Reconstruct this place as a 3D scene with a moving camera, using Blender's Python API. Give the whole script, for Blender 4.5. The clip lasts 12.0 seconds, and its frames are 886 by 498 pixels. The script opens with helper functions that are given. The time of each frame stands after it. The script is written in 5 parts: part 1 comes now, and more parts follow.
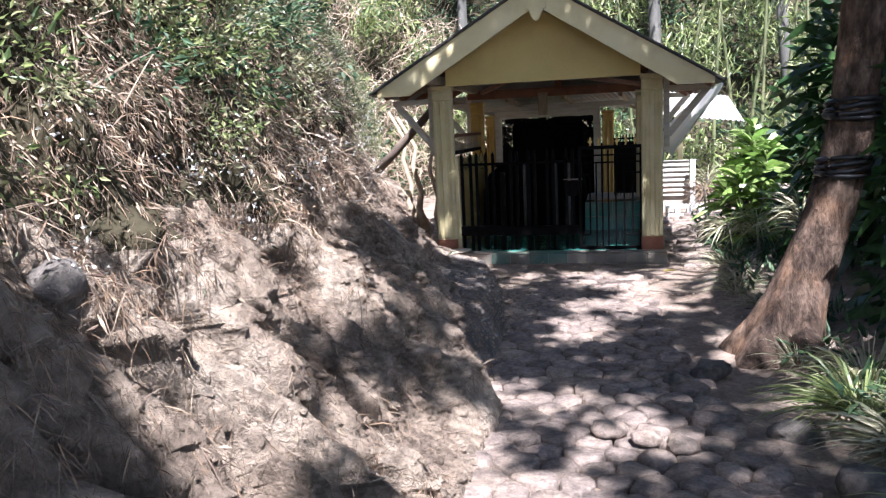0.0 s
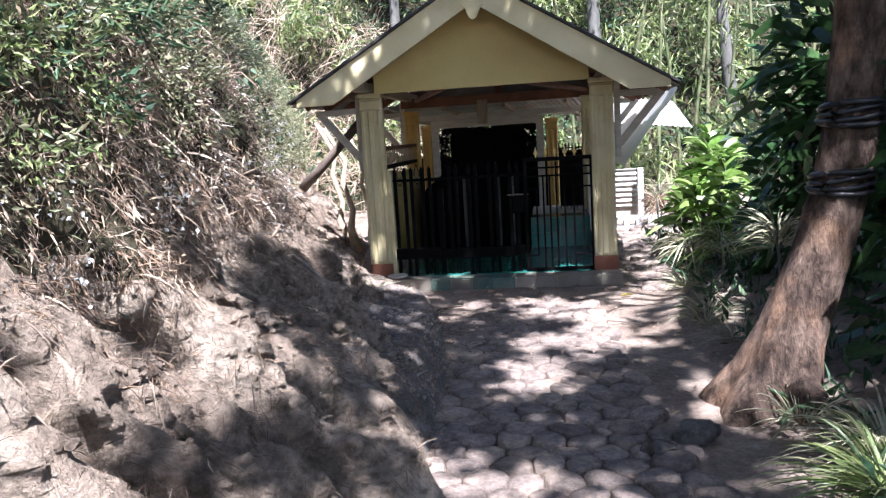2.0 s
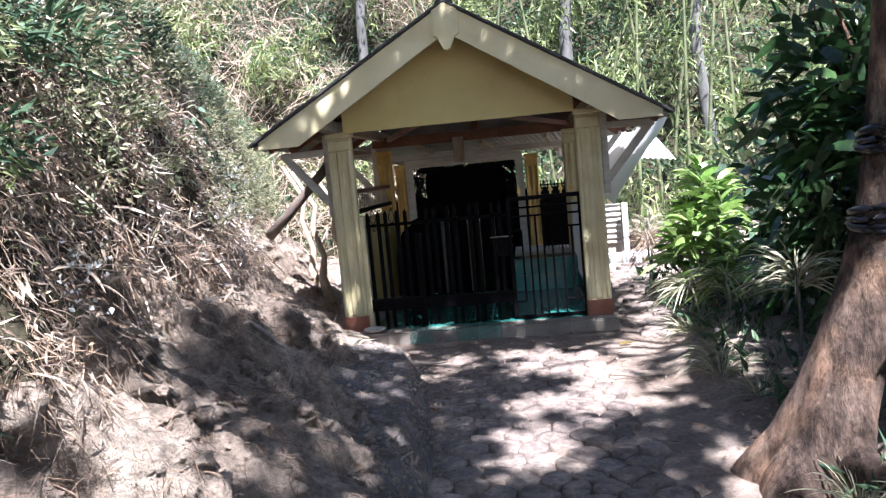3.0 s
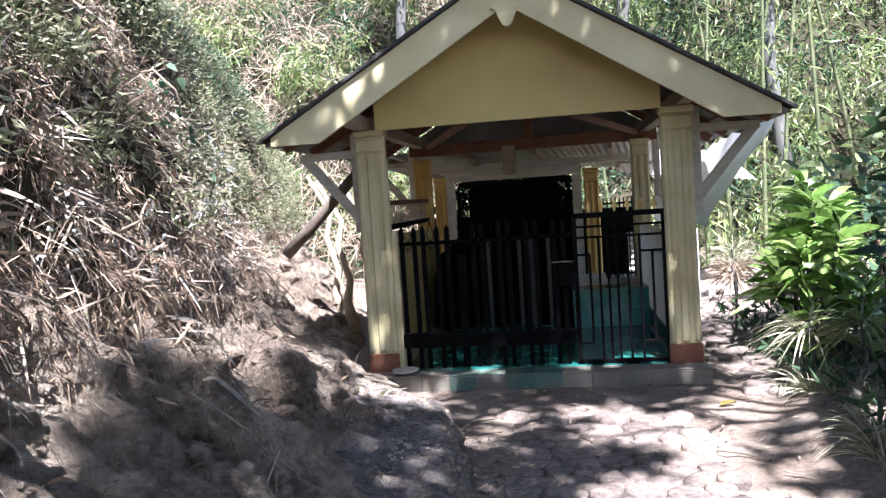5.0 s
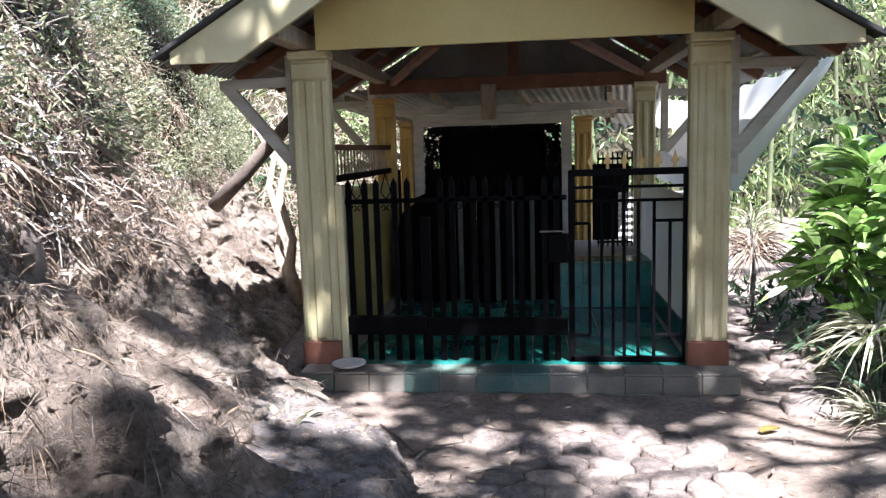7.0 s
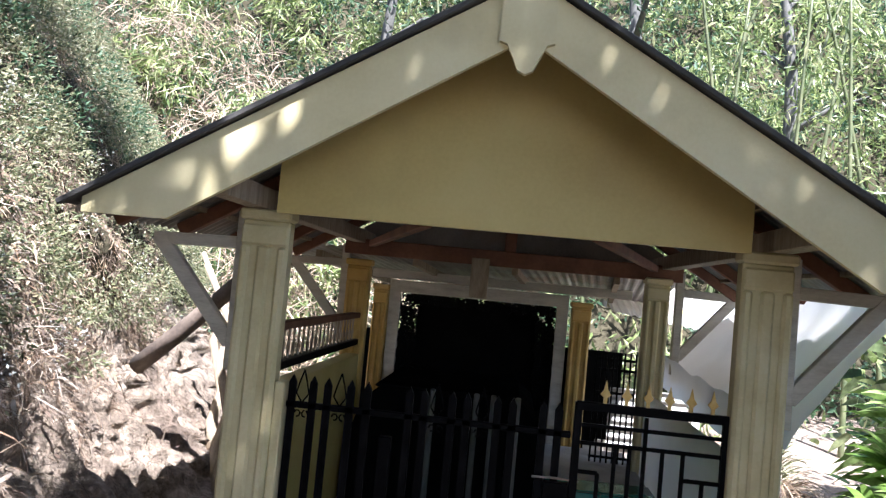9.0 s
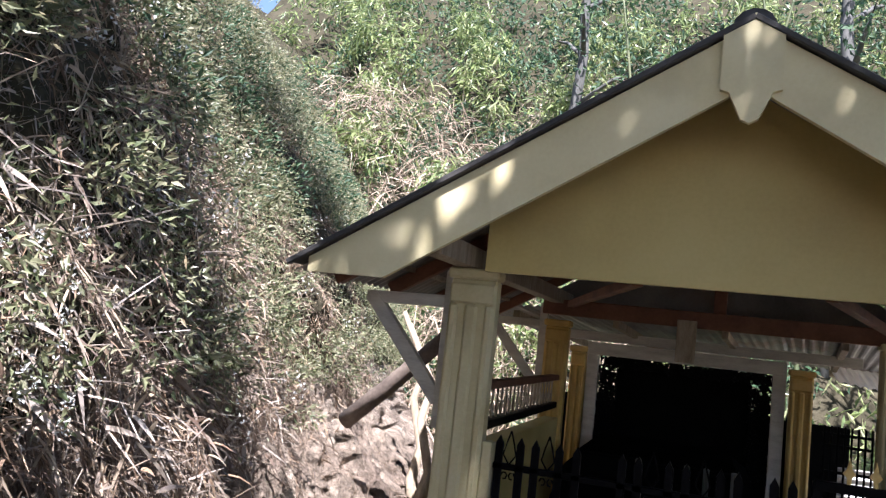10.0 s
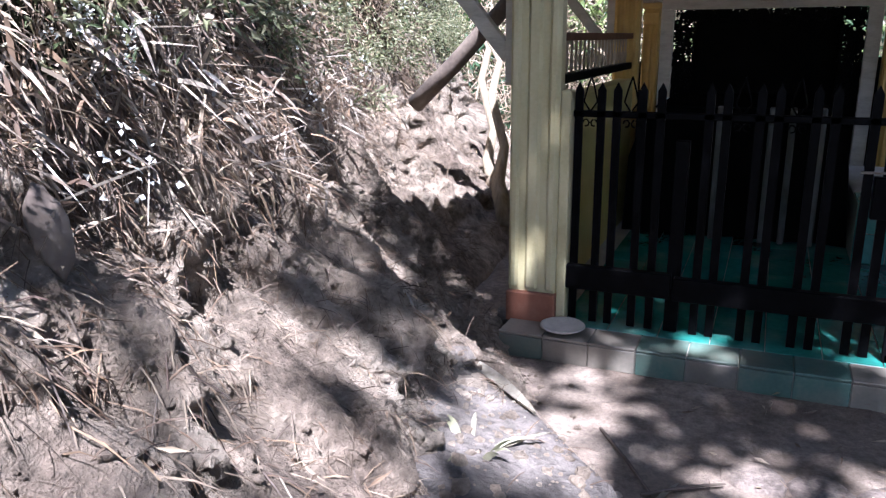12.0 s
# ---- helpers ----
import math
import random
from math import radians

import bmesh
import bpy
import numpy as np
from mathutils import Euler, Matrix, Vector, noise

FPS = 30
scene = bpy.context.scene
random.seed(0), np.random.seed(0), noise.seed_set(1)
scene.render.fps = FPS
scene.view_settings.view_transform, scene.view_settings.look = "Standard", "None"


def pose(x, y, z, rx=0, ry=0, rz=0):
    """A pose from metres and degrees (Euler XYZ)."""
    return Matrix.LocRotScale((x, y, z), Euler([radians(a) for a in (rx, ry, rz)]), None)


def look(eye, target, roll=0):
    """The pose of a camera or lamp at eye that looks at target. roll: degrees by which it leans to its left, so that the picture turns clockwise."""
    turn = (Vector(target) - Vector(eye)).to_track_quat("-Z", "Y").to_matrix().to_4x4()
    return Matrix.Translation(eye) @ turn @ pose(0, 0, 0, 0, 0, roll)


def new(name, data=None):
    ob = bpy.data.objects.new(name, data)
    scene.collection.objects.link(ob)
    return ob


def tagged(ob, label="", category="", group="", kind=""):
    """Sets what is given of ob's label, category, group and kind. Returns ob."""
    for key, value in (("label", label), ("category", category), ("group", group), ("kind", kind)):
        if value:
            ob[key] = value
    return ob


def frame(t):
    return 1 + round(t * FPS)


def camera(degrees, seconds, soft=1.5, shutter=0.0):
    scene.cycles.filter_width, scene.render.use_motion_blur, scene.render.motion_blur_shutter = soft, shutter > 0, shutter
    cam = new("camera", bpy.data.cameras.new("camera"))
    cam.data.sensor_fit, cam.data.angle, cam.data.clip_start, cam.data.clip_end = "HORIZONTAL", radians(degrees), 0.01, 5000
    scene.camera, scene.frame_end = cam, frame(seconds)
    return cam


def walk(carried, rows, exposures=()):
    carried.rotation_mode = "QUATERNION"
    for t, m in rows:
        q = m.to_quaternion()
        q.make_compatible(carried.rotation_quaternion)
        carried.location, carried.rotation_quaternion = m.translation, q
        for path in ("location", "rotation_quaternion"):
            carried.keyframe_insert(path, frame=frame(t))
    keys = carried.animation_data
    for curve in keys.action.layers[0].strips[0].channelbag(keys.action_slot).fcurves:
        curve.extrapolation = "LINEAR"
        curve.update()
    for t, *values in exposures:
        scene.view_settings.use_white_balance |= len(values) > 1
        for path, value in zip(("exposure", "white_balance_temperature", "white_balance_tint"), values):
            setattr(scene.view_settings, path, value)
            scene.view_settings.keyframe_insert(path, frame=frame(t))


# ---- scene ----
cam = camera(60.4, 12.0, soft=1.3)
PATH = [
    (0, (2.027, -8.535, 1.482), (1.581, -6.61, 1.176), -2.7),
    (0.5, (1.915, -8.366, 1.517), (1.536, -6.427, 1.206), -1.1),
    (1, (1.911, -8.171, 1.503), (1.616, -6.223, 1.158), -2.6),
    (1.5, (1.941, -7.928, 1.561), (1.62, -5.969, 1.318), -5.0),
    (2, (1.927, -7.641, 1.514), (1.63, -5.685, 1.221), -3.6),
    (2.5, (1.839, -7.359, 1.53), (1.595, -5.391, 1.276), -3.7),
    (3, (1.813, -7.039, 1.525), (1.585, -5.062, 1.327), -5.3),
    (3.2, (1.812, -6.916, 1.543), (1.558, -4.939, 1.384), -5.9),
    (4.8, (1.563, -5.885, 1.417), (1.279, -3.908, 1.312), -4.7),
    (5, (1.543, -5.772, 1.403), (1.233, -3.8, 1.278), -3.8),
    (5.5, (1.465, -5.434, 1.398), (1.183, -3.459, 1.253), -3.3),
    (6, (1.448, -5.07, 1.371), (1.364, -3.089, 1.105), -6.1),
    (6.5, (1.451, -4.752, 1.386), (1.313, -2.773, 1.136), -4.7),
    (6.7, (1.439, -4.645, 1.378), (1.259, -2.669, 1.125), -3.5),
    (8.3, (1.394, -3.634, 1.491), (1.053, -1.681, 1.225), 3.5),
    (8.5, (1.358, -3.562, 1.54), (1.12, -1.585, 1.353), 6.1),
    (9, (1.282, -3.484, 1.699), (1.095, -1.495, 1.799), 5.4),
    (9.5, (1.269, -3.466, 1.709), (0.943, -1.502, 1.905), 3.2),
    (10, (1.173, -3.468, 1.674), (0.505, -1.595, 1.887), 6.4),
    (10.4, (1.095, -3.472, 1.619), (0.199, -1.687, 1.721), 7.8),
    (10.5, (1.085, -3.467, 1.614), (0.16, -1.695, 1.681), 7.9),
    (11, (1.038, -3.437, 1.546), (0.037, -1.712, 1.387), 3.5),
    (11.5, (1.045, -3.411, 1.491), (0.081, -1.682, 1.202), 1.2),
    (12, (1.095, -3.37, 1.419), (0.337, -1.598, 0.885), -0.6),
]
EXPOSURES = [(0, 2.05, 5850, 20), (2, 2.22, 5700, 20), (5, 2.42, 5680, 19), (6.6, 2.46, 5650, 18), (8.5, 2.74, 5750, 15), (9.0, 2.45, 5780, 17), (9.5, 2.2, 5820, 19), (10.5, 2.02, 5850, 22), (12, 2.26, 5400, 21)]
walk(cam, [(t, look(eye, target, roll)) for t, eye, target, roll in PATH], EXPOSURES)

# ---- light ----
SUN_FROM = Vector((0.22, -0.60, 1.0)).normalized()
sun = new("sun", bpy.data.lights.new("sun", "SUN"))
sun.data.energy, sun.data.angle, sun.data.color = 5.0, radians(0.7), (1.0, 0.96, 0.90)
sun.matrix_world = look(SUN_FROM * 40, (0, 0, 0))
world = bpy.data.worlds.new("sky")
scene.world = world
world.use_nodes = True
sky = world.node_tree.nodes.new("ShaderNodeTexSky")
sky.sky_type, sky.sun_disc = "NISHITA", False
sky.sun_elevation = math.asin(SUN_FROM.z)
sky.sun_rotation = math.atan2(SUN_FROM.x, SUN_FROM.y)
world.node_tree.links.new(sky.outputs["Color"], world.node_tree.nodes["Background"].inputs["Color"])
world.node_tree.nodes["Background"].inputs["Strength"].default_value = 0.072

# ---- materials ----
def links(m):
    m.use_nodes = True
    return m.node_tree.nodes, m.node_tree.links.new, m.node_tree.nodes["Principled BSDF"]


def ramp(nodes, colours):
    r = nodes.new("ShaderNodeValToRGB")
    while len(r.color_ramp.elements) < len(colours):
        r.color_ramp.elements.new(0.5)
    for i, c in enumerate(colours):
        r.color_ramp.elements[i].position = i / (len(colours) - 1)
        r.color_ramp.elements[i].color = (*c, 1)
    return r


def surface(name, colours, scale=6.0, rough=0.85, bump=0.4, fine=60.0, stretch=(1, 1, 1), metal=0.0, stain=None, vary=0.0, contrast=0.3, depth=0.01, crumb=None, gloss=0.5):
    """Noise at two scales between colours, with bump; stain: (colour, scale, amount); crumb: (scale, darkening, depth)
    of pits and crumbs, the darkening painting cavity shade into the colour.
    """
    m = bpy.data.materials.new(name)
    nodes, link, p = links(m)
    co = nodes.new("ShaderNodeTexCoord")
    mp = nodes.new("ShaderNodeMapping")
    mp.inputs["Scale"].default_value = stretch
    link(co.outputs["Object"], mp.inputs["Vector"])
    n1 = nodes.new("ShaderNodeTexNoise")
    n1.inputs["Scale"].default_value, n1.inputs["Detail"].default_value = scale, 6
    n2 = nodes.new("ShaderNodeTexNoise")
    n2.inputs["Scale"].default_value, n2.inputs["Detail"].default_value = fine, 4
    for n in (n1, n2):
        link(mp.outputs["Vector"], n.inputs["Vector"])
    mix = nodes.new("ShaderNodeMath")
    mix.operation = "MULTIPLY_ADD"
    link(n2.outputs["Fac"], mix.inputs[0])
    mix.inputs[1].default_value = 0.35
    link(n1.outputs["Fac"], mix.inputs[2])
    mr = nodes.new("ShaderNodeMapRange")
    mr.inputs["From Min"].default_value, mr.inputs["From Max"].default_value = 0.675 - contrast, 0.675 + contrast
    link(mix.outputs[0], mr.inputs["Value"])
    r = ramp(nodes, colours)
    link(mr.outputs["Result"], r.inputs["Fac"])
    out = r.outputs["Color"]
    if stain:
        n3 = nodes.new("ShaderNodeTexNoise")
        n3.inputs["Scale"].default_value, n3.inputs["Detail"].default_value = stain[1], 8
        link(co.outputs["Object"], n3.inputs["Vector"])
        m3 = nodes.new("ShaderNodeMapRange")
        m3.inputs["From Min"].default_value, m3.inputs["From Max"].default_value, m3.inputs["To Max"].default_value = 0.5, 0.68, stain[2]
        link(n3.outputs["Fac"], m3.inputs["Value"])
        mx = nodes.new("ShaderNodeMix")
        mx.data_type = "RGBA"
        link(m3.outputs["Result"], mx.inputs["Factor"])
        link(out, mx.inputs[6])
        mx.inputs[7].default_value = (*stain[0], 1)
        out = mx.outputs[2]
    pit = None
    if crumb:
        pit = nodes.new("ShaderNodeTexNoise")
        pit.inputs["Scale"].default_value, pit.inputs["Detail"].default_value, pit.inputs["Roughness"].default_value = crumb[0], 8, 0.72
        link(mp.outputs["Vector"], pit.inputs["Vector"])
        # Low spots of the bump get their shade painted into the colour.
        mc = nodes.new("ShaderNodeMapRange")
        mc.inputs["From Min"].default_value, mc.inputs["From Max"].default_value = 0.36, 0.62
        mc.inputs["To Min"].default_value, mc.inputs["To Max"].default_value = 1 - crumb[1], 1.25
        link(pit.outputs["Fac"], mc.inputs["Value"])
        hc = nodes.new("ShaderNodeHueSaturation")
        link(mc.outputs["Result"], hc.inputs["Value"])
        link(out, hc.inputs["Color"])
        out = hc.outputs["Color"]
    if vary:
        oi = nodes.new("ShaderNodeObjectInfo")
        hs = nodes.new("ShaderNodeHueSaturation")
        mv = nodes.new("ShaderNodeMapRange")
        mv.inputs["To Min"].default_value, mv.inputs["To Max"].default_value = 1 - vary, 1 + vary
        link(oi.outputs["Random"], mv.inputs["Value"])
        link(mv.outputs["Result"], hs.inputs["Value"])
        link(out, hs.inputs["Color"])
        out = hs.outputs["Color"]
    link(out, p.inputs["Base Color"])
    p.inputs["Roughness"].default_value, p.inputs["Metallic"].default_value = rough, metal
    if bump:
        b = nodes.new("ShaderNodeBump")
        b.inputs["Strength"].default_value, b.inputs["Distance"].default_value = bump, depth
        link(mix.outputs[0], b.inputs["Height"])
        if pit:
            b2 = nodes.new("ShaderNodeBump")
            b2.inputs["Strength"].default_value, b2.inputs["Distance"].default_value = 1.0, crumb[2]
            link(pit.outputs["Fac"], b2.inputs["Height"])
            link(b.outputs["Normal"], b2.inputs["Normal"])
            b = b2
        link(b.outputs["Normal"], p.inputs["Normal"])
    p.inputs["Specular IOR Level"].default_value = gloss
    return m


def leafy(name, colours, rough=0.5, through_light=0.35):
    """A leaf colour for each separate leaf, part of the light passing through."""
    m = bpy.data.materials.new(name)
    nodes, link, p = links(m)
    g = nodes.new("ShaderNodeNewGeometry")
    r = ramp(nodes, colours)
    link(g.outputs["Random Per Island"], r.inputs["Fac"])
    co = nodes.new("ShaderNodeTexCoord")
    n = nodes.new("ShaderNodeTexNoise")
    n.inputs["Scale"].default_value = 25
    link(co.outputs["Object"], n.inputs["Vector"])
    hs = nodes.new("ShaderNodeHueSaturation")
    mv = nodes.new("ShaderNodeMapRange")
    mv.inputs["From Min"].default_value, mv.inputs["From Max"].default_value = 0.3, 0.7
    mv.inputs["To Min"].default_value, mv.inputs["To Max"].default_value = 0.65, 1.3
    link(n.outputs["Fac"], mv.inputs["Value"])
    link(mv.outputs["Result"], hs.inputs["Value"])
    link(r.outputs["Color"], hs.inputs["Color"])
    link(hs.outputs["Color"], p.inputs["Base Color"])
    p.inputs["Roughness"].default_value = rough
    if through_light:
        t = nodes.new("ShaderNodeBsdfTranslucent")
        link(hs.outputs["Color"], t.inputs["Color"])
        mix = nodes.new("ShaderNodeMixShader")
        mix.inputs["Fac"].default_value = through_light
        link(p.outputs["BSDF"], mix.inputs[1])
        link(t.outputs["BSDF"], mix.inputs[2])
        link(mix.outputs["Shader"], nodes["Material Output"].inputs["Surface"])
    return m


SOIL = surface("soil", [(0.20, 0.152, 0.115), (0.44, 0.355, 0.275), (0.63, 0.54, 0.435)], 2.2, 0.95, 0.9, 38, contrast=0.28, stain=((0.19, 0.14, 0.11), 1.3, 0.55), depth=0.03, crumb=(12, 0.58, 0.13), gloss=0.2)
# Leaf mould kept near black, standing in for shade between the leaves.
HILLSOIL = surface("leaf_mould_gap_shade", [(0.02, 0.02, 0.012), (0.045, 0.04, 0.025), (0.08, 0.07, 0.045)], 2.0, 0.95, 0.9, 20, depth=0.05, gloss=0.1)
DUST = surface("dusty_earth", [(0.14, 0.108, 0.085), (0.25, 0.20, 0.16), (0.36, 0.30, 0.245)], 3.0, 0.95, 0.6, 90, contrast=0.3, stain=((0.12, 0.085, 0.062), 2.1, 0.55), crumb=(26, 0.3, 0.02), gloss=0.25)
MOUND = surface("trodden_clay", [(0.14, 0.125, 0.115), (0.235, 0.205, 0.185), (0.33, 0.29, 0.25)], 2.5, 0.9, 0.6, 70, contrast=0.3, stain=((0.08, 0.07, 0.06), 3.1, 0.6), crumb=(16, 0.5, 0.05), gloss=0.25)
STONE = surface("path_stone", [(0.12, 0.10, 0.09), (0.21, 0.17, 0.145), (0.32, 0.26, 0.21)], 5.0, 0.82, 0.5, 80, vary=0.22, stain=((0.30, 0.24, 0.185), 2.5, 0.6), crumb=(20, 0.35, 0.02), gloss=0.3)
ROCK = surface("grey_rock", [(0.08, 0.075, 0.07), (0.17, 0.155, 0.14), (0.28, 0.25, 0.22)], 6.0, 0.9, 0.8, 50, vary=0.25, crumb=(14, 0.5, 0.05), gloss=0.3)
CREAM = surface("cream_paint", [(0.60, 0.52, 0.28), (0.68, 0.60, 0.34), (0.73, 0.66, 0.41)], 3.0, 0.6, 0.15, 60, stain=((0.42, 0.35, 0.18), 4.0, 0.3))
PALE = surface("pale_post_paint", [(0.50, 0.44, 0.23), (0.60, 0.54, 0.31), (0.66, 0.60, 0.38)], 3.5, 0.65, 0.2, 60, stain=((0.40, 0.32, 0.16), 5.0, 0.35))
GABLE = surface("gable_paint", [(0.48, 0.37, 0.12), (0.56, 0.45, 0.16), (0.61, 0.50, 0.20)], 2.0, 0.55, 0.08, 50, stain=((0.40, 0.31, 0.12), 2.5, 0.3))
OCHRE = surface("ochre_paint", [(0.48, 0.30, 0.07), (0.58, 0.38, 0.10), (0.63, 0.45, 0.16)], 4.0, 0.6, 0.15, 60, stain=((0.3, 0.18, 0.06), 5.0, 0.4))
RED = surface("red_brown_paint", [(0.20, 0.075, 0.04), (0.30, 0.12, 0.07), (0.36, 0.17, 0.11)], 7.0, 0.7, 0.2, 60)
WOOD = surface("weathered_wood", [(0.20, 0.15, 0.10), (0.33, 0.27, 0.19), (0.45, 0.38, 0.28)], 5.0, 0.85, 0.4, 40, stretch=(6, 6, 1))
DARKWOOD = surface("red_brown_wood", [(0.10, 0.04, 0.022), (0.18, 0.075, 0.04), (0.24, 0.11, 0.06)], 5.0, 0.7, 0.3, 40)
GREYWOOD = surface("grey_white_wood", [(0.38, 0.35, 0.29), (0.52, 0.49, 0.42), (0.62, 0.59, 0.51)], 5.0, 0.8, 0.2, 40, stretch=(1, 1, 4))
BLACK = surface("black_paint", [(0.0015, 0.0015, 0.002), (0.003, 0.003, 0.0035), (0.006, 0.006, 0.007)], 9.0, 0.45, 0.15, 60, gloss=0.04)
# Black tomb cloth; on the shrine parts it puts interior shade into colour.
CLOTHSHADE = surface("black_cloth_and_shade", [(0.003, 0.003, 0.003), (0.005, 0.005, 0.005), (0.008, 0.008, 0.008)], 4.0, 0.95, 0.2, 40, gloss=0.0)
GOLD = surface("gold_paint", [(0.42, 0.27, 0.07), (0.55, 0.38, 0.12), (0.62, 0.46, 0.2)], 20.0, 0.45, 0.1, 60, metal=0.3)
ZINC = surface("zinc_sheet", [(0.16, 0.16, 0.15), (0.27, 0.27, 0.25), (0.40, 0.38, 0.34)], 3.0, 0.55, 0.2, 50, metal=0.55, stain=((0.22, 0.12, 0.07), 2.0, 0.6))
ROOFTOP = surface("dark_roof_sheet", [(0.03, 0.03, 0.03), (0.055, 0.053, 0.05), (0.09, 0.085, 0.08)], 4.0, 0.8, 0.3, 60)
TEAL = surface("teal_tile", [(0.015, 0.12, 0.10), (0.028, 0.19, 0.158), (0.05, 0.25, 0.21)], 3.0, 0.22, 0.05, 40, vary=0.15, stain=((0.25, 0.24, 0.2), 3.0, 0.35))
DUSTYTEAL = surface("dusty_green_tile", [(0.035, 0.085, 0.07), (0.07, 0.14, 0.115), (0.16, 0.19, 0.155)], 4.0, 0.5, 0.2, 60, vary=0.15, stain=((0.2, 0.17, 0.13), 3.0, 0.6))
GREYTILE = surface("grey_tile", [(0.14, 0.13, 0.105), (0.22, 0.20, 0.165), (0.30, 0.27, 0.225)], 4.0, 0.5, 0.2, 60, vary=0.12, stain=((0.12, 0.10, 0.08), 3.0, 0.5))
CEMENT = surface("cement", [(0.24, 0.22, 0.19), (0.36, 0.33, 0.29), (0.46, 0.42, 0.36)], 4.0, 0.9, 0.4, 70, stain=((0.15, 0.12, 0.09), 2.5, 0.6))
WHITE = surface("white_paint", [(0.58, 0.59, 0.60), (0.70, 0.71, 0.71), (0.79, 0.79, 0.78)], 2.5, 0.6, 0.12, 60, stain=((0.42, 0.40, 0.36), 3.0, 0.45))
TARP = surface("white_tarpaulin", [(0.66, 0.66, 0.64), (0.76, 0.76, 0.74), (0.82, 0.82, 0.80)], 4.0, 0.45, 0.3, 30, stain=((0.5, 0.47, 0.4), 2.5, 0.4))
nodes, link, p = links(TARP)
tl = nodes.new("ShaderNodeBsdfTranslucent")
tl.inputs["Color"].default_value = (0.8, 0.8, 0.78, 1)
tm = nodes.new("ShaderNodeMixShader")
tm.inputs["Fac"].default_value = 0.6
link(p.outputs["BSDF"], tm.inputs[1])
link(tl.outputs["BSDF"], tm.inputs[2])
link(tm.outputs["Shader"], nodes["Material Output"].inputs["Surface"])
BARK = surface("bark", [(0.035, 0.025, 0.02), (0.15, 0.105, 0.08), (0.32, 0.235, 0.175)], 9.0, 0.95, 1.0, 45, stretch=(1, 1, 0.4), contrast=0.24, stain=((0.42, 0.25, 0.15), 3.5, 0.6), depth=0.03, crumb=(13, 0.8, 0.08), gloss=0.2)
GREYBARK = surface("grey_bark", [(0.05, 0.05, 0.045), (0.10, 0.10, 0.09), (0.17, 0.165, 0.15)], 6.0, 0.9, 0.5, 45, stretch=(1, 1, 0.4))
CULM = surface("bamboo_culm", [(0.05, 0.07, 0.03), (0.11, 0.13, 0.06), (0.19, 0.19, 0.10)], 4.0, 0.5, 0.15, 40)
LOG = surface("old_log", [(0.06, 0.045, 0.035), (0.13, 0.10, 0.08), (0.22, 0.18, 0.14)], 6.0, 0.9, 0.5, 50)
BAND = surface("black_plastic", [(0.006, 0.006, 0.008), (0.012, 0.012, 0.014), (0.025, 0.025, 0.028)], 12.0, 0.3, 0.8, 30)
PLATE = surface("chalky_plate", [(0.45, 0.42, 0.38), (0.58, 0.55, 0.5), (0.66, 0.63, 0.58)], 12.0, 0.6, 0.2, 60)
STRAW = leafy("dry_straw", [(0.045, 0.032, 0.026), (0.15, 0.095, 0.06), (0.29, 0.20, 0.125), (0.09, 0.06, 0.05), (0.35, 0.275, 0.195), (0.16, 0.125, 0.105)], 0.8, 0.15)
DRYLEAF = leafy("dry_leaf", [(0.08, 0.05, 0.035), (0.30, 0.205, 0.13), (0.50, 0.41, 0.29), (0.17, 0.115, 0.085), (0.42, 0.345, 0.26), (0.12, 0.085, 0.065)], 0.7, 0.2)
DEADSTEM = leafy("dead_stem", [(0.10, 0.08, 0.065), (0.25, 0.205, 0.16), (0.40, 0.345, 0.28), (0.14, 0.11, 0.09), (0.50, 0.44, 0.37), (0.20, 0.14, 0.09)], 0.5, 0.1)
TWIG = leafy("twig", [(0.12, 0.085, 0.06), (0.35, 0.27, 0.19), (0.48, 0.40, 0.30)], 0.8, 0.0)
GREEN = leafy("shrub_leaf", [(0.05, 0.07, 0.03), (0.14, 0.165, 0.075), (0.27, 0.28, 0.15), (0.09, 0.115, 0.055), (0.40, 0.385, 0.25), (0.19, 0.21, 0.11), (0.36, 0.29, 0.18)], 0.45, 0.35)
BAMBOO = leafy("bamboo_leaf", [(0.05, 0.09, 0.03), (0.18, 0.24, 0.08), (0.36, 0.42, 0.17), (0.08, 0.13, 0.05), (0.46, 0.46, 0.25)], 0.35, 0.4)
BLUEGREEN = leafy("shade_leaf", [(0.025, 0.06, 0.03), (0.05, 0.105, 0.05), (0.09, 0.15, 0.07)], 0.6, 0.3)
GLOSSY = leafy("glossy_leaf", [(0.02, 0.05, 0.018), (0.035, 0.085, 0.028), (0.06, 0.12, 0.04)], 0.28, 0.25)
LIME = leafy("bright_leaf", [(0.10, 0.20, 0.035), (0.19, 0.31, 0.07), (0.34, 0.44, 0.17)], 0.24, 0.35)
FLOWER = leafy("white_flower", [(0.62, 0.63, 0.58), (0.74, 0.74, 0.70)], 0.7, 0.3)
DRYPALE = leafy("pale_sheath", [(0.40, 0.36, 0.29), (0.50, 0.46, 0.38)], 0.6, 0.15)
PALEGRASS = leafy("pale_grass", [(0.14, 0.16, 0.08), (0.34, 0.34, 0.21), (0.48, 0.45, 0.32), (0.24, 0.24, 0.14)], 0.6, 0.25)
YELLOWLEAF = leafy("yellow_leaf", [(0.32, 0.26, 0.07), (0.38, 0.31, 0.10)], 0.5, 0.2)

# ---- mesh helpers ----
rng = np.random.default_rng(7)


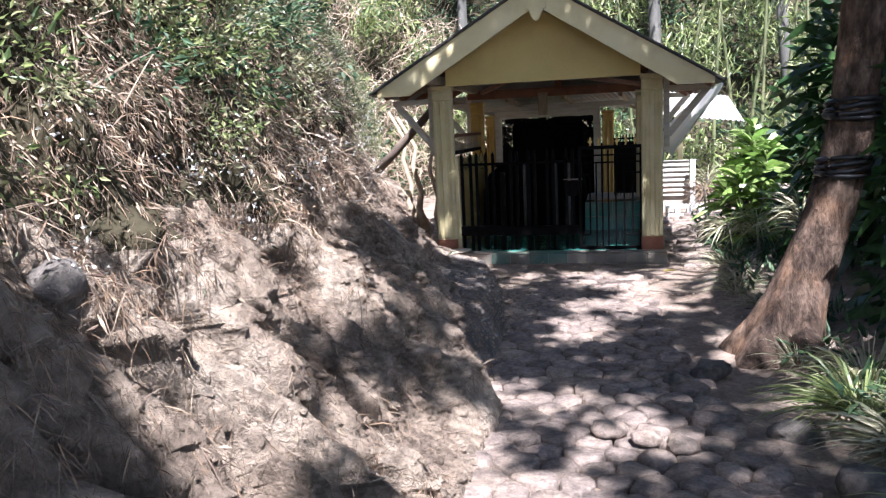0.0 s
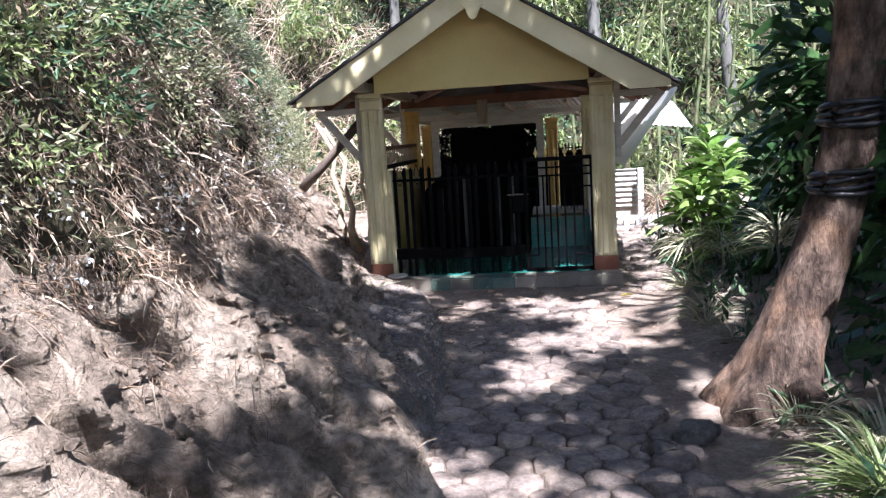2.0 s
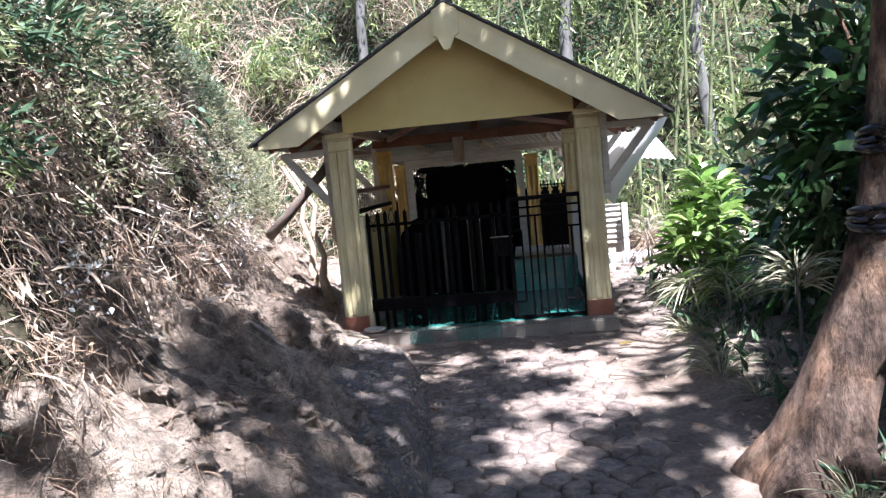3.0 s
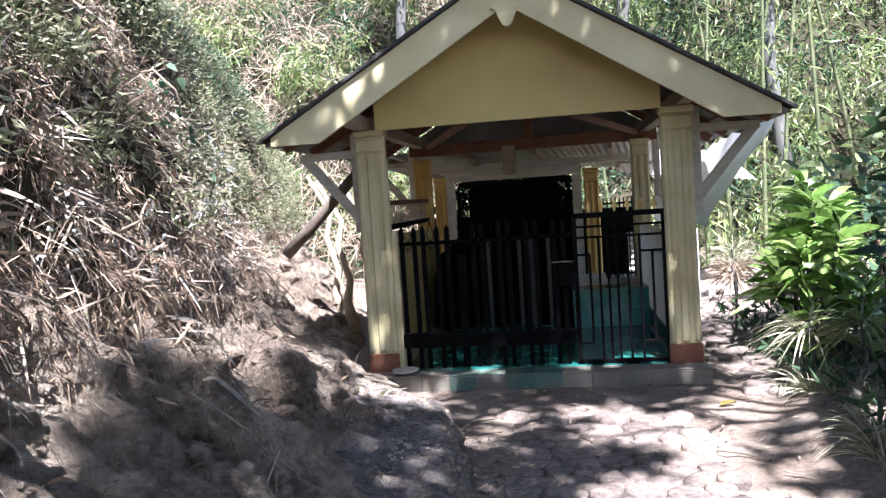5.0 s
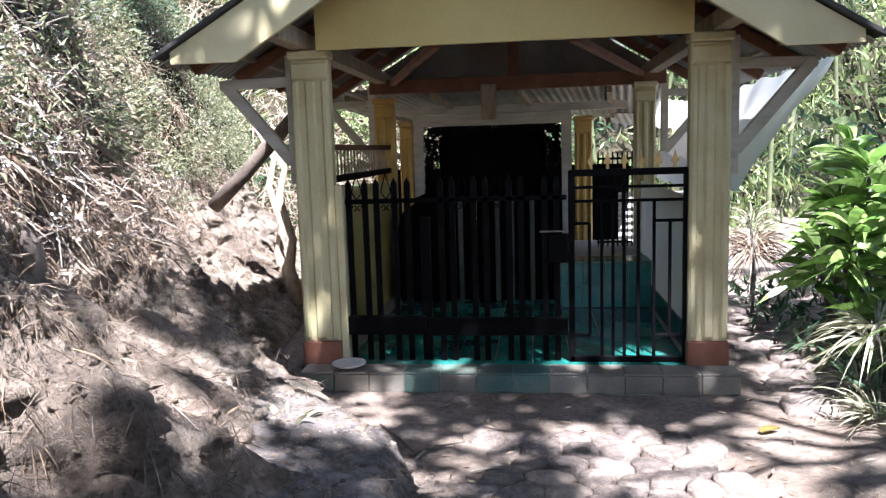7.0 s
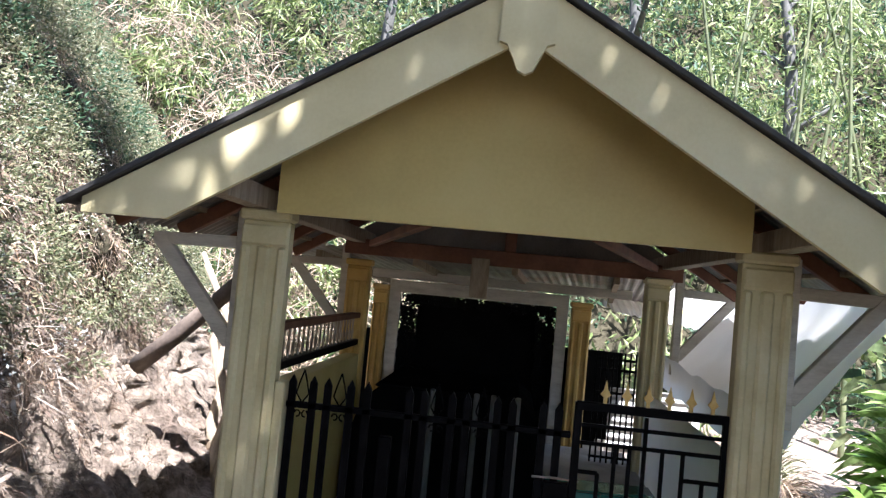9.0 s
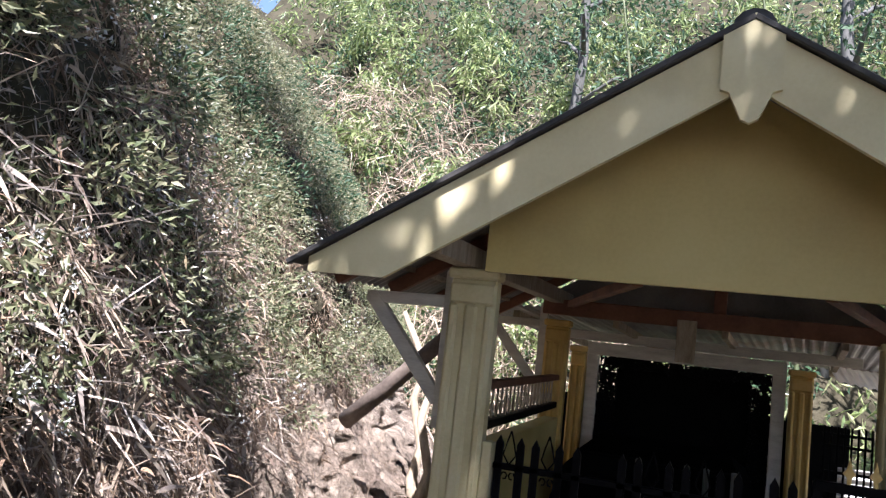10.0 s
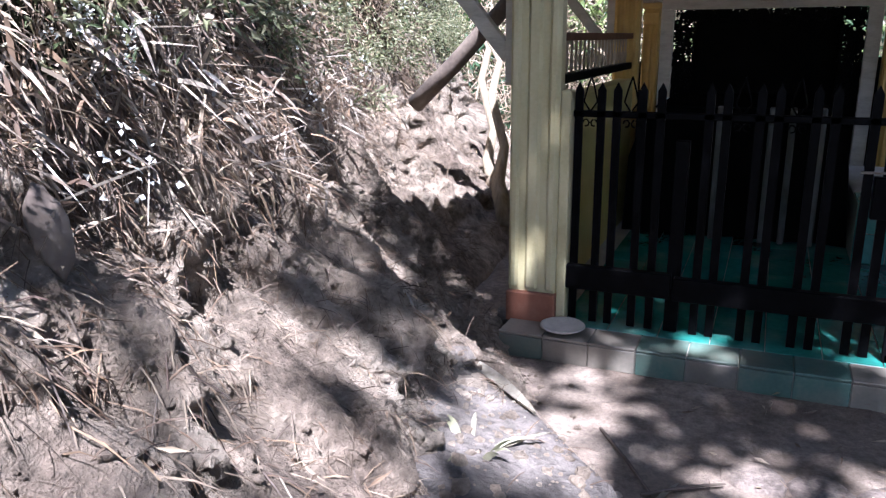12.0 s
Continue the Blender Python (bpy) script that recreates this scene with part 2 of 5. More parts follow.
def thing(name, loc, label, category, group="", kind=""):
    ob = new(name)
    ob.location = loc
    ob.empty_display_size = 0.1
    return tagged(ob, label, category, group, kind)


def part(name, bm, material, parent=None, label="", smooth=False):
    """One mesh, from world coordinates, under a thing or a part."""
    me = bpy.data.meshes.new(name)
    bm.to_mesh(me)
    bm.free()
    me.materials.append(material)
    if smooth:
        me.shade_smooth()
    ob = new(name, me)
    if parent:
        ob.parent = parent
        if parent.type == "EMPTY":
            ob.matrix_parent_inverse = Matrix.Translation(-Vector(parent.location))
    if label:
        ob["label"] = label
    return ob


def raw(name, verts, faces, material, parent=None, label="", smooth=False):
    me = bpy.data.meshes.new(name)
    me.from_pydata(np.asarray(verts).tolist(), [], faces if isinstance(faces, list) else faces.tolist())
    me.materials.append(material)
    if smooth:
        me.shade_smooth()
    ob = new(name, me)
    if parent:
        ob.parent = parent
        if parent.type == "EMPTY":
            ob.matrix_parent_inverse = Matrix.Translation(-Vector(parent.location))
    if label:
        ob["label"] = label
    return ob


def box(bm, x0, x1, y0, y1, z0, z1, bevel=0.004):
    m = Matrix.Translation(((x0 + x1) / 2, (y0 + y1) / 2, (z0 + z1) / 2)) @ Matrix.Diagonal((x1 - x0, y1 - y0, z1 - z0, 1))
    made = bmesh.ops.create_cube(bm, size=1, matrix=m)["verts"]
    if bevel:
        bmesh.ops.bevel(bm, geom=list({e for v in made for e in v.link_edges}), offset=bevel, segments=1, affect="EDGES")
    return bm


def B(*a, bevel=0.004):
    return box(bmesh.new(), *a, bevel=bevel)


def beam(bm, a, b, w, h, bevel=0.004):
    """A squared timber from a to b, w wide and h high."""
    a, b = Vector(a), Vector(b)
    d = b - a
    m = Matrix.Translation((a + b) / 2) @ d.to_track_quat("Y", "Z").to_matrix().to_4x4() @ Matrix.Diagonal((w, d.length, h, 1))
    made = bmesh.ops.create_cube(bm, size=1, matrix=m)["verts"]
    if bevel:
        bmesh.ops.bevel(bm, geom=list({e for v in made for e in v.link_edges}), offset=bevel, segments=1, affect="EDGES")
    return bm


def tube(bm, pts, radii, n=8, rough=0.0, seed=0):
    """A swept round limb with uneven radius."""
    r = np.random.default_rng(seed)
    rings = []
    for i, p in enumerate(pts):
        p = Vector(p)
        d = (Vector(pts[min(i + 1, len(pts) - 1)]) - Vector(pts[max(i - 1, 0)])).normalized()
        s = d.orthogonal().normalized() if abs(d.z) < 0.5 else Vector((1, 0, 0)).cross(d).cross(d).normalized() * -1
        t = d.cross(s)
        rings.append([bm.verts.new(p + (s * math.cos(a) + t * math.sin(a)) * radii[i] * (1 + rough * r.uniform(-1, 1)))
                      for a in (2 * math.pi * k / n for k in range(n))])
    for u, v in zip(rings, rings[1:]):
        for k in range(n):
            bm.faces.new((u[k], u[(k + 1) % n], v[(k + 1) % n], v[k]))
    bm.faces.new(rings[0][::-1])
    bm.faces.new(rings[-1])
    return bm


def prism(bm, outline, y0, y1):
    """An outline of (x, z), given a depth from y0 to y1."""
    a = [bm.verts.new((x, y0, z)) for x, z in outline]
    b = [bm.verts.new((x, y1, z)) for x, z in outline]
    bm.faces.new(a)
    bm.faces.new(b[::-1])
    for i in range(len(a)):
        j = (i + 1) % len(a)
        bm.faces.new((a[j], a[i], b[i], b[j]))
    bmesh.ops.recalc_face_normals(bm, faces=bm.faces)
    return bm


def unit(v):
    return v / np.maximum(np.linalg.norm(v, axis=1, keepdims=True), 1e-9)


def blades(base, way, length, width, droop=0.3, bend=3):
    """Arched blades: for each a strip of bend quads ending in a point. Returns verts and faces."""
    n = len(base)
    way = unit(way)
    side = unit(np.cross(way, rng.normal(size=(n, 3))))
    rows = []
    for k in range(bend + 1):
        s = k / bend
        c = base + way * (length * s)[:, None] + np.array([0, 0, -1.0]) * (droop * length * s * s)[:, None]
        w = width * (0.6 + 0.8 * s * (1 - s) * 2) * (1 - s ** 3) / 2 + 0.0004
        rows += [c - side * w[:, None], c + side * w[:, None]]
    verts = np.stack(rows, 1).reshape(-1, 3)
    m = 2 * (bend + 1)
    one = np.array([[2 * k, 2 * k + 1, 2 * k + 3, 2 * k + 2] for k in range(bend)])
    return verts, (one[None] + (np.arange(n) * m)[:, None, None]).reshape(-1, 4)


def leaves(base, way, length, width, fold=0.25):
    """Pointed, folded leaves of four triangles each."""
    n = len(base)
    way = unit(way)
    side = unit(np.cross(way, rng.normal(size=(n, 3))))
    up = np.cross(side, way)
    L, W = length[:, None], width[:, None]
    v = np.stack([base, base + way * L * 0.4 + side * W / 2 + up * W * fold, base + way * L * 0.45, base + way * L * 0.4 - side * W / 2 + up * W * fold,
                  base + way * L - up * L * 0.12], 1).reshape(-1, 3)
    one = np.array([[0, 1, 2], [0, 2, 3], [1, 4, 2], [2, 4, 3]])
    return v, (one[None] + (np.arange(n) * 5)[:, None, None]).reshape(-1, 3)


def stuff(name, vf, material, label, category):
    return tagged(raw(name, vf[0], vf[1], material), label, category, kind="stuff")


def join(*vfs):
    vs, fs, k = [], [], 0
    for v, f in vfs:
        vs.append(v)
        fs.append(f + k)
        k += len(v)
    return np.concatenate(vs), np.concatenate(fs)


def fbm(x, y, z, octaves=4):
    return noise.fractal((x, y, z), 0.9, 2.1, octaves)


# ---- ground ----
def steps(*spans):
    out = []
    for a, b, d in spans:
        out += list(np.arange(a, b - 1e-6, d))
    return out + [spans[-1][1]]


def ground_z(x, y):
    z = 0.025 * fbm(x * 0.8, y * 0.8, 3.3, 3) - 0.02
    z += 0.012 * fbm(x * 5, y * 5, 7.1, 2)
    if 1.3 < x < 2.35 and -7 < y < -0.9:
        z -= 0.03
    edge = 2.95 + 0.25 * math.sin(y * 0.9)
    if x > edge:
        z += min(0.22, (x - edge) * 0.25) * (1 if y < 1 else 0.5)
    if y > 6:
        z += (y - 6) * 0.1
    return z


gx = steps((-120, -6, 6), (-6, -1.5, 0.5), (-1.5, 5, 0.06), (5, 10, 0.5), (10, 120, 6))
gy = steps((-120, -12, 6), (-12, -9, 0.3), (-9, 5, 0.06), (5, 10, 0.5), (10, 120, 6))
gv = [(x, y, ground_z(x, y) if abs(x) < 12 and -14 < y < 12 else 0.0) for y in gy for x in gx]
nx = len(gx)
gf = [(j * nx + i, j * nx + i + 1, (j + 1) * nx + i + 1, (j + 1) * nx + i) for j in range(len(gy) - 1) for i in range(nx - 1)]
tagged(raw("ground", gv, gf, DUST, smooth=True), "trodden dusty brown earth strewn with dry leaves", "ground", kind="structure")

# ---- the earth bank beside the path ----
FOOT = [(-14, 1.45), (-9, 1.35), (-6, 1.25), (-5, 1.2), (-4, 1.05), (-3, 0.86), (-2, 0.58), (-1.5, 0.40), (-0.7, 0.1), (0, -0.22), (0.6, -0.62), (1.7, -0.72), (3, -0.95), (5, -1.6), (9, -3.0)]
LEDGE = [(-14, 0.02), (-5.2, 0.03), (-4.4, 0.16), (-3.5, 0.27), (-2.2, 0.44), (-1.55, 0.52), (-1.2, 0.30), (-0.9, 0.05), (9, 0.02)]
RISE = [(0, 0), (0.2, 0.14), (0.75, 0.52), (1.03, 0.70), (1.32, 0.86), (1.62, 0.90), (2.2, 1.12), (3, 1.6), (4.5, 2.6), (7, 4.8), (10, 8.0), (11, 60.0)]


def curve(table, v):
    xs, ys = zip(*table)
    return float(np.interp(v, xs, ys))


def bank_at(y, h):
    """The place on the bank at y, h metres up; below the ledge h runs over the low clay shelf."""
    led = curve(LEDGE, y)
    foot = curve(FOOT, y)
    shelf = min(1.0, led / 0.12) * 0.27
    if h < 0.3:
        s = h / 0.3
        if led < 0.12:
            z, x = shelf * min(1, s * 2) + s * 0.06, foot + led - 0.05 * s + 0.16 * (1 - s) ** 2
        else:
            e = min(1, s / 0.4)
            z, x = shelf * e ** 0.75 + 0.06 * max(0, s - 0.4) / 0.6, foot + led - 0.14 * e - (led - 0.09) * max(0, s - 0.4) / 0.6
    else:
        z = shelf + 0.06 + (h - 0.3) * (1 - shelf / 3)
        x = foot - curve(RISE, z) + curve(RISE, shelf + 0.06) * (1 - min(1, (h - 0.3) / 0.5)) - 0.05
    gul = noise.noise((y * 1.9 + h * 0.7, h * 0.5, 2.0)) * 0.17 + 0.05 * fbm(y * 4.5, h * 1.8, 5.0, 3)
    lump = 0.055 * fbm(y * 3, h * 3, 1.0, 4) + 0.03 * abs(fbm(y * 9, h * 9, 8.0, 3))
    k = min(1, h / 0.25) * (0.22 if h < 0.3 and led > 0.2 and h > 0.11 else 0.5 if h < 0.3 and led > 0.1 else 1)
    crag = 1 - abs(fbm(y * 2.6 + 0.4 * h, h * 1.5, 9.0, 4)) * 1.6
    x += (gul + lump + 0.13 * (crag - 0.65) * min(1, h / 0.4)) * k + (0.05 * abs(noise.noise((y * 6, h * 6, 16.0))) + 0.035 * abs(noise.noise((y * 13, h * 11, 6.0))) + 0.02 * noise.noise((y * 27, h * 24, 26.0)) - 0.02) * min(1, h * 5) * (0.15 if 0.11 < h < 0.3 and led > 0.2 else 0.6 if h < 0.3 else 1)
    wob = y + 0.30 * h + 0.16 * noise.noise((y * 1.7, h * 1.9, 31.0)) + 0.05 * noise.noise((y * 6, h * 6, 33.0))
    w = min(1, max(0, h - 0.1) / 0.25) * min(1, max(0, 1.55 - h) / 0.5) * (1 if y < -2.6 else 0.45)
    x -= w * (0.25 * max(0, 1 - abs(noise.noise((wob * 2.9, h * 0.3, 61.0))) / 0.15) + 0.07 * max(0, 1 - abs(noise.noise((wob * 6.5, h * 1.0, 71.0))) / 0.15))
    x += 0.06 * w
    z += 0.03 * fbm(y * 6, h * 6, 4.0, 3) * min(1, h * 3) - (0.05 if h < 0.01 else 0)
    return x, y, z


bys = steps((-14, -9, 0.25), (-9, -6.6, 0.06), (-6.6, 0.9, 0.019), (0.9, 3, 0.06), (3, 16, 0.4))
bhs = steps((0, 1.3, 0.019), (1.3, 2.2, 0.05), (2.2, 3.5, 0.1), (3.5, 10, 0.4), (10, 11.4, 0.7))
bv = [bank_at(y, h) for y in bys for h in bhs]
nh = len(bhs)
bf = [(j * nh + i, (j + 1) * nh + i, (j + 1) * nh + i + 1, j * nh + i + 1) for j in range(len(bys) - 1) for i in range(nh - 1)]
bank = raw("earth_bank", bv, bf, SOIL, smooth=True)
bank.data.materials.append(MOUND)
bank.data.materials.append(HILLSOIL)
for k, f in enumerate(bank.data.polygons):
    j, i = divmod(k, nh - 1)
    if bhs[i] < 0.31 and -4.2 < bys[j] < -1.0:
        f.material_index = 1
    # Upper bank takes the dark mould so gaps in the undergrowth look shaded.
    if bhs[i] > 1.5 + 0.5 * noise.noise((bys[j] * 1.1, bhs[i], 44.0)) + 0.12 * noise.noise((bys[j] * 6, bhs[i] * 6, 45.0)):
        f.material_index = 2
tagged(bank, "steep eroded brown earth bank with roots and dry litter", "earth bank", kind="structure")


def on_bank(y0, y1, h0, h1, n, keep=None):
    """n places on the bank with their outward ways."""
    p, q = [], []
    while len(p) < n:
        y, h = rng.uniform(y0, y1), rng.uniform(h0, h1)
        if keep and rng.uniform() > keep(y, h):
            continue
        a = Vector(bank_at(y, h))
        u = Vector(bank_at(y + 0.05, h)) - a
        v = Vector(bank_at(y, h + 0.05)) - a
        p.append(a)
        q.append(u.cross(v).normalized())
    q = np.array(q)
    q[q[:, 0] < 0] *= -1
    return np.array(p), q


def clump(y, h, s, lo, hi):
    v = noise.noise((y * s, h * s, 11.0)) * 0.5 + 0.5
    return min(1, max(0, (v - lo) / (hi - lo)))


def hang(n, q, out, down):
    return q * out + np.array([0, 0, -1.0]) * down + rng.normal(size=(n, 3)) * 0.62


# dry litter hanging over the bank
def litter_from(y):
    """How high up the bank the litter begins."""
    return float(np.interp(y, [-9, -5.5, -4, -3, -2, -1, 0, 3], [1.1, 1.1, 0.95, 0.9, 1.0, 0.85, 1.0, 1.0])) + 0.25 * noise.noise((y * 1.3, 0.0, 40.0))


def above(y, h, soft=0.5):
    return min(1.0, max(0.03, (h - litter_from(y)) / soft))


N = 100000
p, q = on_bank(-9, 3, 0.4, 2.9, N, lambda y, h: (0.3 + 0.7 * clump(y, h, 1.5, 0.3, 0.6)) * above(y, h) * (1 if h < 1.4 else 0.18))
stuff("dry_grass", blades(p + q * 0.005, hang(N, q, 0.35, 0.75), rng.uniform(0.02, 0.085, N) * rng.uniform(0.6, 1.2, N), rng.uniform(0.001, 0.003, N), 0.3, 2), STRAW, "matted dry brown grass hanging over the bank", "dry grass")
N = 24000
p, q = on_bank(-8, 1.5, 0.12, 1.35, N, lambda y, h: 0.1 + 0.9 * clump(y, h, 2.4, 0.35, 0.7))
stuff("root_fibres", blades(p, hang(N, q, 0.4, 0.8), rng.uniform(0.025, 0.13, N), rng.uniform(0.001, 0.003, N), 0.3, 2), STRAW, "thin dry root fibres hanging from the eroded bank", "roots")
N = 60000
p, q = on_bank(-9, 3, 0.4, 4.0, N, lambda y, h: clump(y, h, 1.1, 0.3, 0.55) * above(y, h, 0.4))
stuff("dry_bamboo_leaves", leaves(p + q * rng.uniform(0.005, 0.05, (N, 1)), hang(N, q, 0.5, 1.0), rng.uniform(0.025, 0.085, N), rng.uniform(0.004, 0.011, N)), DRYLEAF, "dry curled bamboo leaves lying on the bank", "dry leaves")
N = 520
p, q = on_bank(-8.5, 2, 0.5, 3.5, N, lambda y, h: above(y, h))
tw = rng.normal(size=(N, 3)) * 0.8 + q * 0.5 + np.array([0, 0.0, -0.3])
stuff("twigs", join(blades(p + q * 0.03, tw, rng.uniform(0.08, 0.35, N), rng.uniform(0.003, 0.007, N), 0.1, 4), blades(p + q * 0.035, tw + 0.05, rng.uniform(0.08, 0.3, N), rng.uniform(0.003, 0.007, N), 0.1, 4)), TWIG, "bare pale twigs tangled on the bank", "twigs")
N = 5200
p, q = on_bank(-5.0, 1.0, 0.45, 2.5, N, lambda y, h: (0.15 + 0.85 * clump(y + 5, h, 1.6, 0.36, 0.6)) * above(y, h, 0.5) * (1 if y > -4.0 else 0.14))
tw = q * 0.2 + rng.normal(size=(N, 3)) * 0.85 + np.array([0.1, 0, -0.5])
stuff("dead_stems", blades(p + q * rng.uniform(0.01, 0.07, (N, 1)), tw, 0.03 + 0.20 * rng.uniform(size=N) ** 2, rng.uniform(0.002, 0.0075, N), 0.06, 3), DEADSTEM, "jumble of pale dead stems and leaf strips on the bank", "dead stems")
N = 260
p, q = on_bank(-4.6, 0.6, 0.5, 2.2, N, lambda y, h: (0.1 + 0.9 * clump(y + 15, h, 1.4, 0.45, 0.65)) * above(y, h, 0.5) * (1 if y > -4.2 else 0.12))
stuff("dry_sheaths", blades(p + q * rng.uniform(0.02, 0.08, (N, 1)), q * 0.35 + rng.normal(size=(N, 3)) * 0.55 + np.array([0.15, 0, -0.6]), rng.uniform(0.07, 0.18, N), rng.uniform(0.010, 0.024, N), 0.25, 5), DEADSTEM, "broad pale dry bamboo sheaths lodged on the bank", "dry sheaths")
# green undergrowth higher up, in patches
def weeds(y, h):
    lo = 0.43 if -3.4 < y < -1.0 else 0.31 if y < -1.0 else 0.27
    return (0.5 if y > -0.8 else 0.34 if y > -3.4 else 0.7 if h > 2.0 else 0.3) * ((0.05 if y < -0.8 else 0.4) + 0.95 * clump(y + 3, h, 1.3, lo, lo + 0.16)) * min(1, max(0.01, (h - 1.2 - 0.35 * noise.noise((y, 3.0, 3.0))) * 1.1))


N = 60000
p, q = on_bank(-9, 7.5, 1.1, 6.5, N, weeds)
stuff("undergrowth", leaves(p + q * rng.uniform(0.01, 0.26, (N, 1)), q * 0.6 + rng.normal(size=(N, 3)) * 0.7 + np.array([0, 0, -0.1]), rng.uniform(0.016, 0.055, N), rng.uniform(0.004, 0.013, N)), GREEN, "small-leaved pale green weeds covering the upper bank", "undergrowth")
# bushy clumps standing out from the upper bank, dark between
def bushes(n, y0, y1, h0, h1, per, radius, size, keep, out=0.14, aspect=0.36):
    p, q = on_bank(y0, y1, h0, h1, n, keep)
    rad = rng.uniform(*radius, n)
    k = np.repeat(np.arange(n), per)
    m = len(k)
    d = unit(rng.normal(size=(m, 3))) * (rng.uniform(size=(m, 1)) ** 0.4)
    d[:, 2] *= 0.8
    c = p[k] + q[k] * (out + 0.35 * rad[k])[:, None] + d * rad[k][:, None]
    L = rng.uniform(*size, m)
    return leaves(c, d * 0.8 + q[k] * 0.5 + rng.normal(size=(m, 3)) * 0.45 + np.array([0, 0, -0.15]), L, L * rng.uniform(0.7, 1.3, m) * aspect)


def leafy_zone(y, h):
    lo = 1.55 if y < -5.2 else 1.4 if y < -3.4 else 1.75 if y < -1.2 else 1.2
    return min(1, max(0, (h - lo - 0.35 * noise.noise((y * 0.9, 5.0, 2.0))) / 0.35)) * (0.08 + 0.92 * clump(y + 40, h, 1.2, 0.36, 0.56))


stuff("bank_bushes", bushes(1050, -9, 7, 1.1, 5.5, 125, (0.08, 0.2), (0.016, 0.046), leafy_zone), GREEN, "bushy pale green weeds standing out from the upper bank", "undergrowth")
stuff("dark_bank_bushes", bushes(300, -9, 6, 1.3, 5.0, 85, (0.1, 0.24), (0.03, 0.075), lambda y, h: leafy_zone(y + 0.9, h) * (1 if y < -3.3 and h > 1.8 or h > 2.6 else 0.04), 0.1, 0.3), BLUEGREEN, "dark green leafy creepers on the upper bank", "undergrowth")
stuff("bright_bank_bushes", bushes(170, -8.5, -5.0, 1.5, 3.6, 100, (0.1, 0.22), (0.02, 0.05), lambda y, h: leafy_zone(y - 0.7, h), 0.16, 0.34), BAMBOO, "yellow-green leafy weeds on the upper bank", "undergrowth")
N = 12000
p, q = on_bank(-9, 3.5, 1.3, 5.0, N, lambda y, h: 0.25 + 0.75 * clump(y - 7, h, 1.7, 0.4, 0.6))
stuff("dry_weeds", blades(p, hang(N, q, 0.9, 0.35), rng.uniform(0.05, 0.16, N), rng.uniform(0.002, 0.007, N), 0.6, 3), DRYLEAF, "pale dry weeds and creepers on the upper bank", "dry weeds")
N = 7000
p, q = on_bank(-4.6, 1.5, 0.8, 3.4, N, lambda y, h: (0.06 + 0.94 * clump(y + 21, h * 0.6, 2.2, 0.5, 0.62)) * above(y, h, 0.5) * (1 if h < 2.2 or y > -3.4 else 0.3))
stuff("hanging_dry_leaves", blades(p + q * rng.uniform(0.01, 0.12, (N, 1)), hang(N, q, 0.4, 0.5) + rng.normal(size=(N, 3)) * 0.6, rng.uniform(0.04, 0.13, N), rng.uniform(0.003, 0.014, N), 0.5, 3), DRYLEAF, "long dry brown leaves hanging in tangles on the bank", "dry leaves")
N = 1500
p, q = on_bank(-8, 2, 1.2, 3.0, 60)
p = np.repeat(p + q * 0.2, 25, 0) + rng.normal(size=(N, 3)) * 0.05
stuff("weed_flowers", leaves(p, rng.normal(size=(N, 3)), rng.uniform(0.01, 0.025, N), rng.uniform(0.008, 0.018, N)), FLOWER, "small white weed flowers on the bank", "flowers")

# hillside behind the shelter
def hill_at(u, s):
    """u: along, from the bank round to the path's far side; s: up the slope."""
    x = -6 + u
    y = 7.5 + 0.12 * (x - 1) + s * 0.75 - 0.06 * max(0, x - 4) ** 1.3
    z = s * 0.85 + 0.35 * fbm(x * 0.5, s * 0.5, 2.0, 3)
    return x, y, z - 0.2


hu, hs = list(np.arange(-6, 26.1, 0.5)), list(np.arange(0, 16.1, 0.5))
hv = [hill_at(u, s) for u in hu for s in hs]
hn = len(hs)
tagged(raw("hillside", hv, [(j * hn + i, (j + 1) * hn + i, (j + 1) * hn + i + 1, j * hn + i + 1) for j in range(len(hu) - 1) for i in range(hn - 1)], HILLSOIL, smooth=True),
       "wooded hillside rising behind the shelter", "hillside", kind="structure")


def on_hill(n, s0, s1, u0=-4, u1=24, off=(0.1, 0.6), lo=0.38, hi=0.52, sc=0.55, bulge=3.5, seed=20.0):
    """Places in rounded clumps that stand out from the slope, with gaps between."""
    out = []
    while len(out) < n:
        u, s = rng.uniform(u0, u1), rng.uniform(s0, s1)
        a = Vector(hill_at(u, s))
        v = noise.noise((a.x * sc, a.z * sc, seed)) * 0.5 + 0.5 + 0.12 * noise.noise((a.x * 2.3, a.z * 2.3, seed))
        if rng.uniform() < min(1, max(0.04, (v - lo) / (hi - lo))):
            out.append(a + Vector((rng.normal() * 0.12, -rng.uniform(*off) - bulge * max(0, v - lo), rng.uniform(-0.2, 0.5))))
    return np.array(out)


N = 50000
p = on_hill(N, 0.3, 13, lo=0.48, hi=0.56, sc=0.85, bulge=5.5)
stuff("hillside_bamboo_leaves", leaves(p, rng.normal(size=(N, 3)) * 0.55 + np.array([0, -0.35, -0.5]), rng.uniform(0.16, 0.42, N), rng.uniform(0.03, 0.07, N)), BAMBOO, "dense sunlit bamboo leaves on the hillside", "bamboo foliage")
N = 36000
p = on_hill(N, 0.0, 13, lo=0.46, hi=0.58, sc=0.8, off=(0.0, 0.8), bulge=2.5, seed=33.0)
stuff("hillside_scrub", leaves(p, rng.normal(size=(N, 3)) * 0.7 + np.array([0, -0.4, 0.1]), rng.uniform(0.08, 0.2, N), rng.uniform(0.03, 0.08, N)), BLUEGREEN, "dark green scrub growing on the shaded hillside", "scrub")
N = 14000
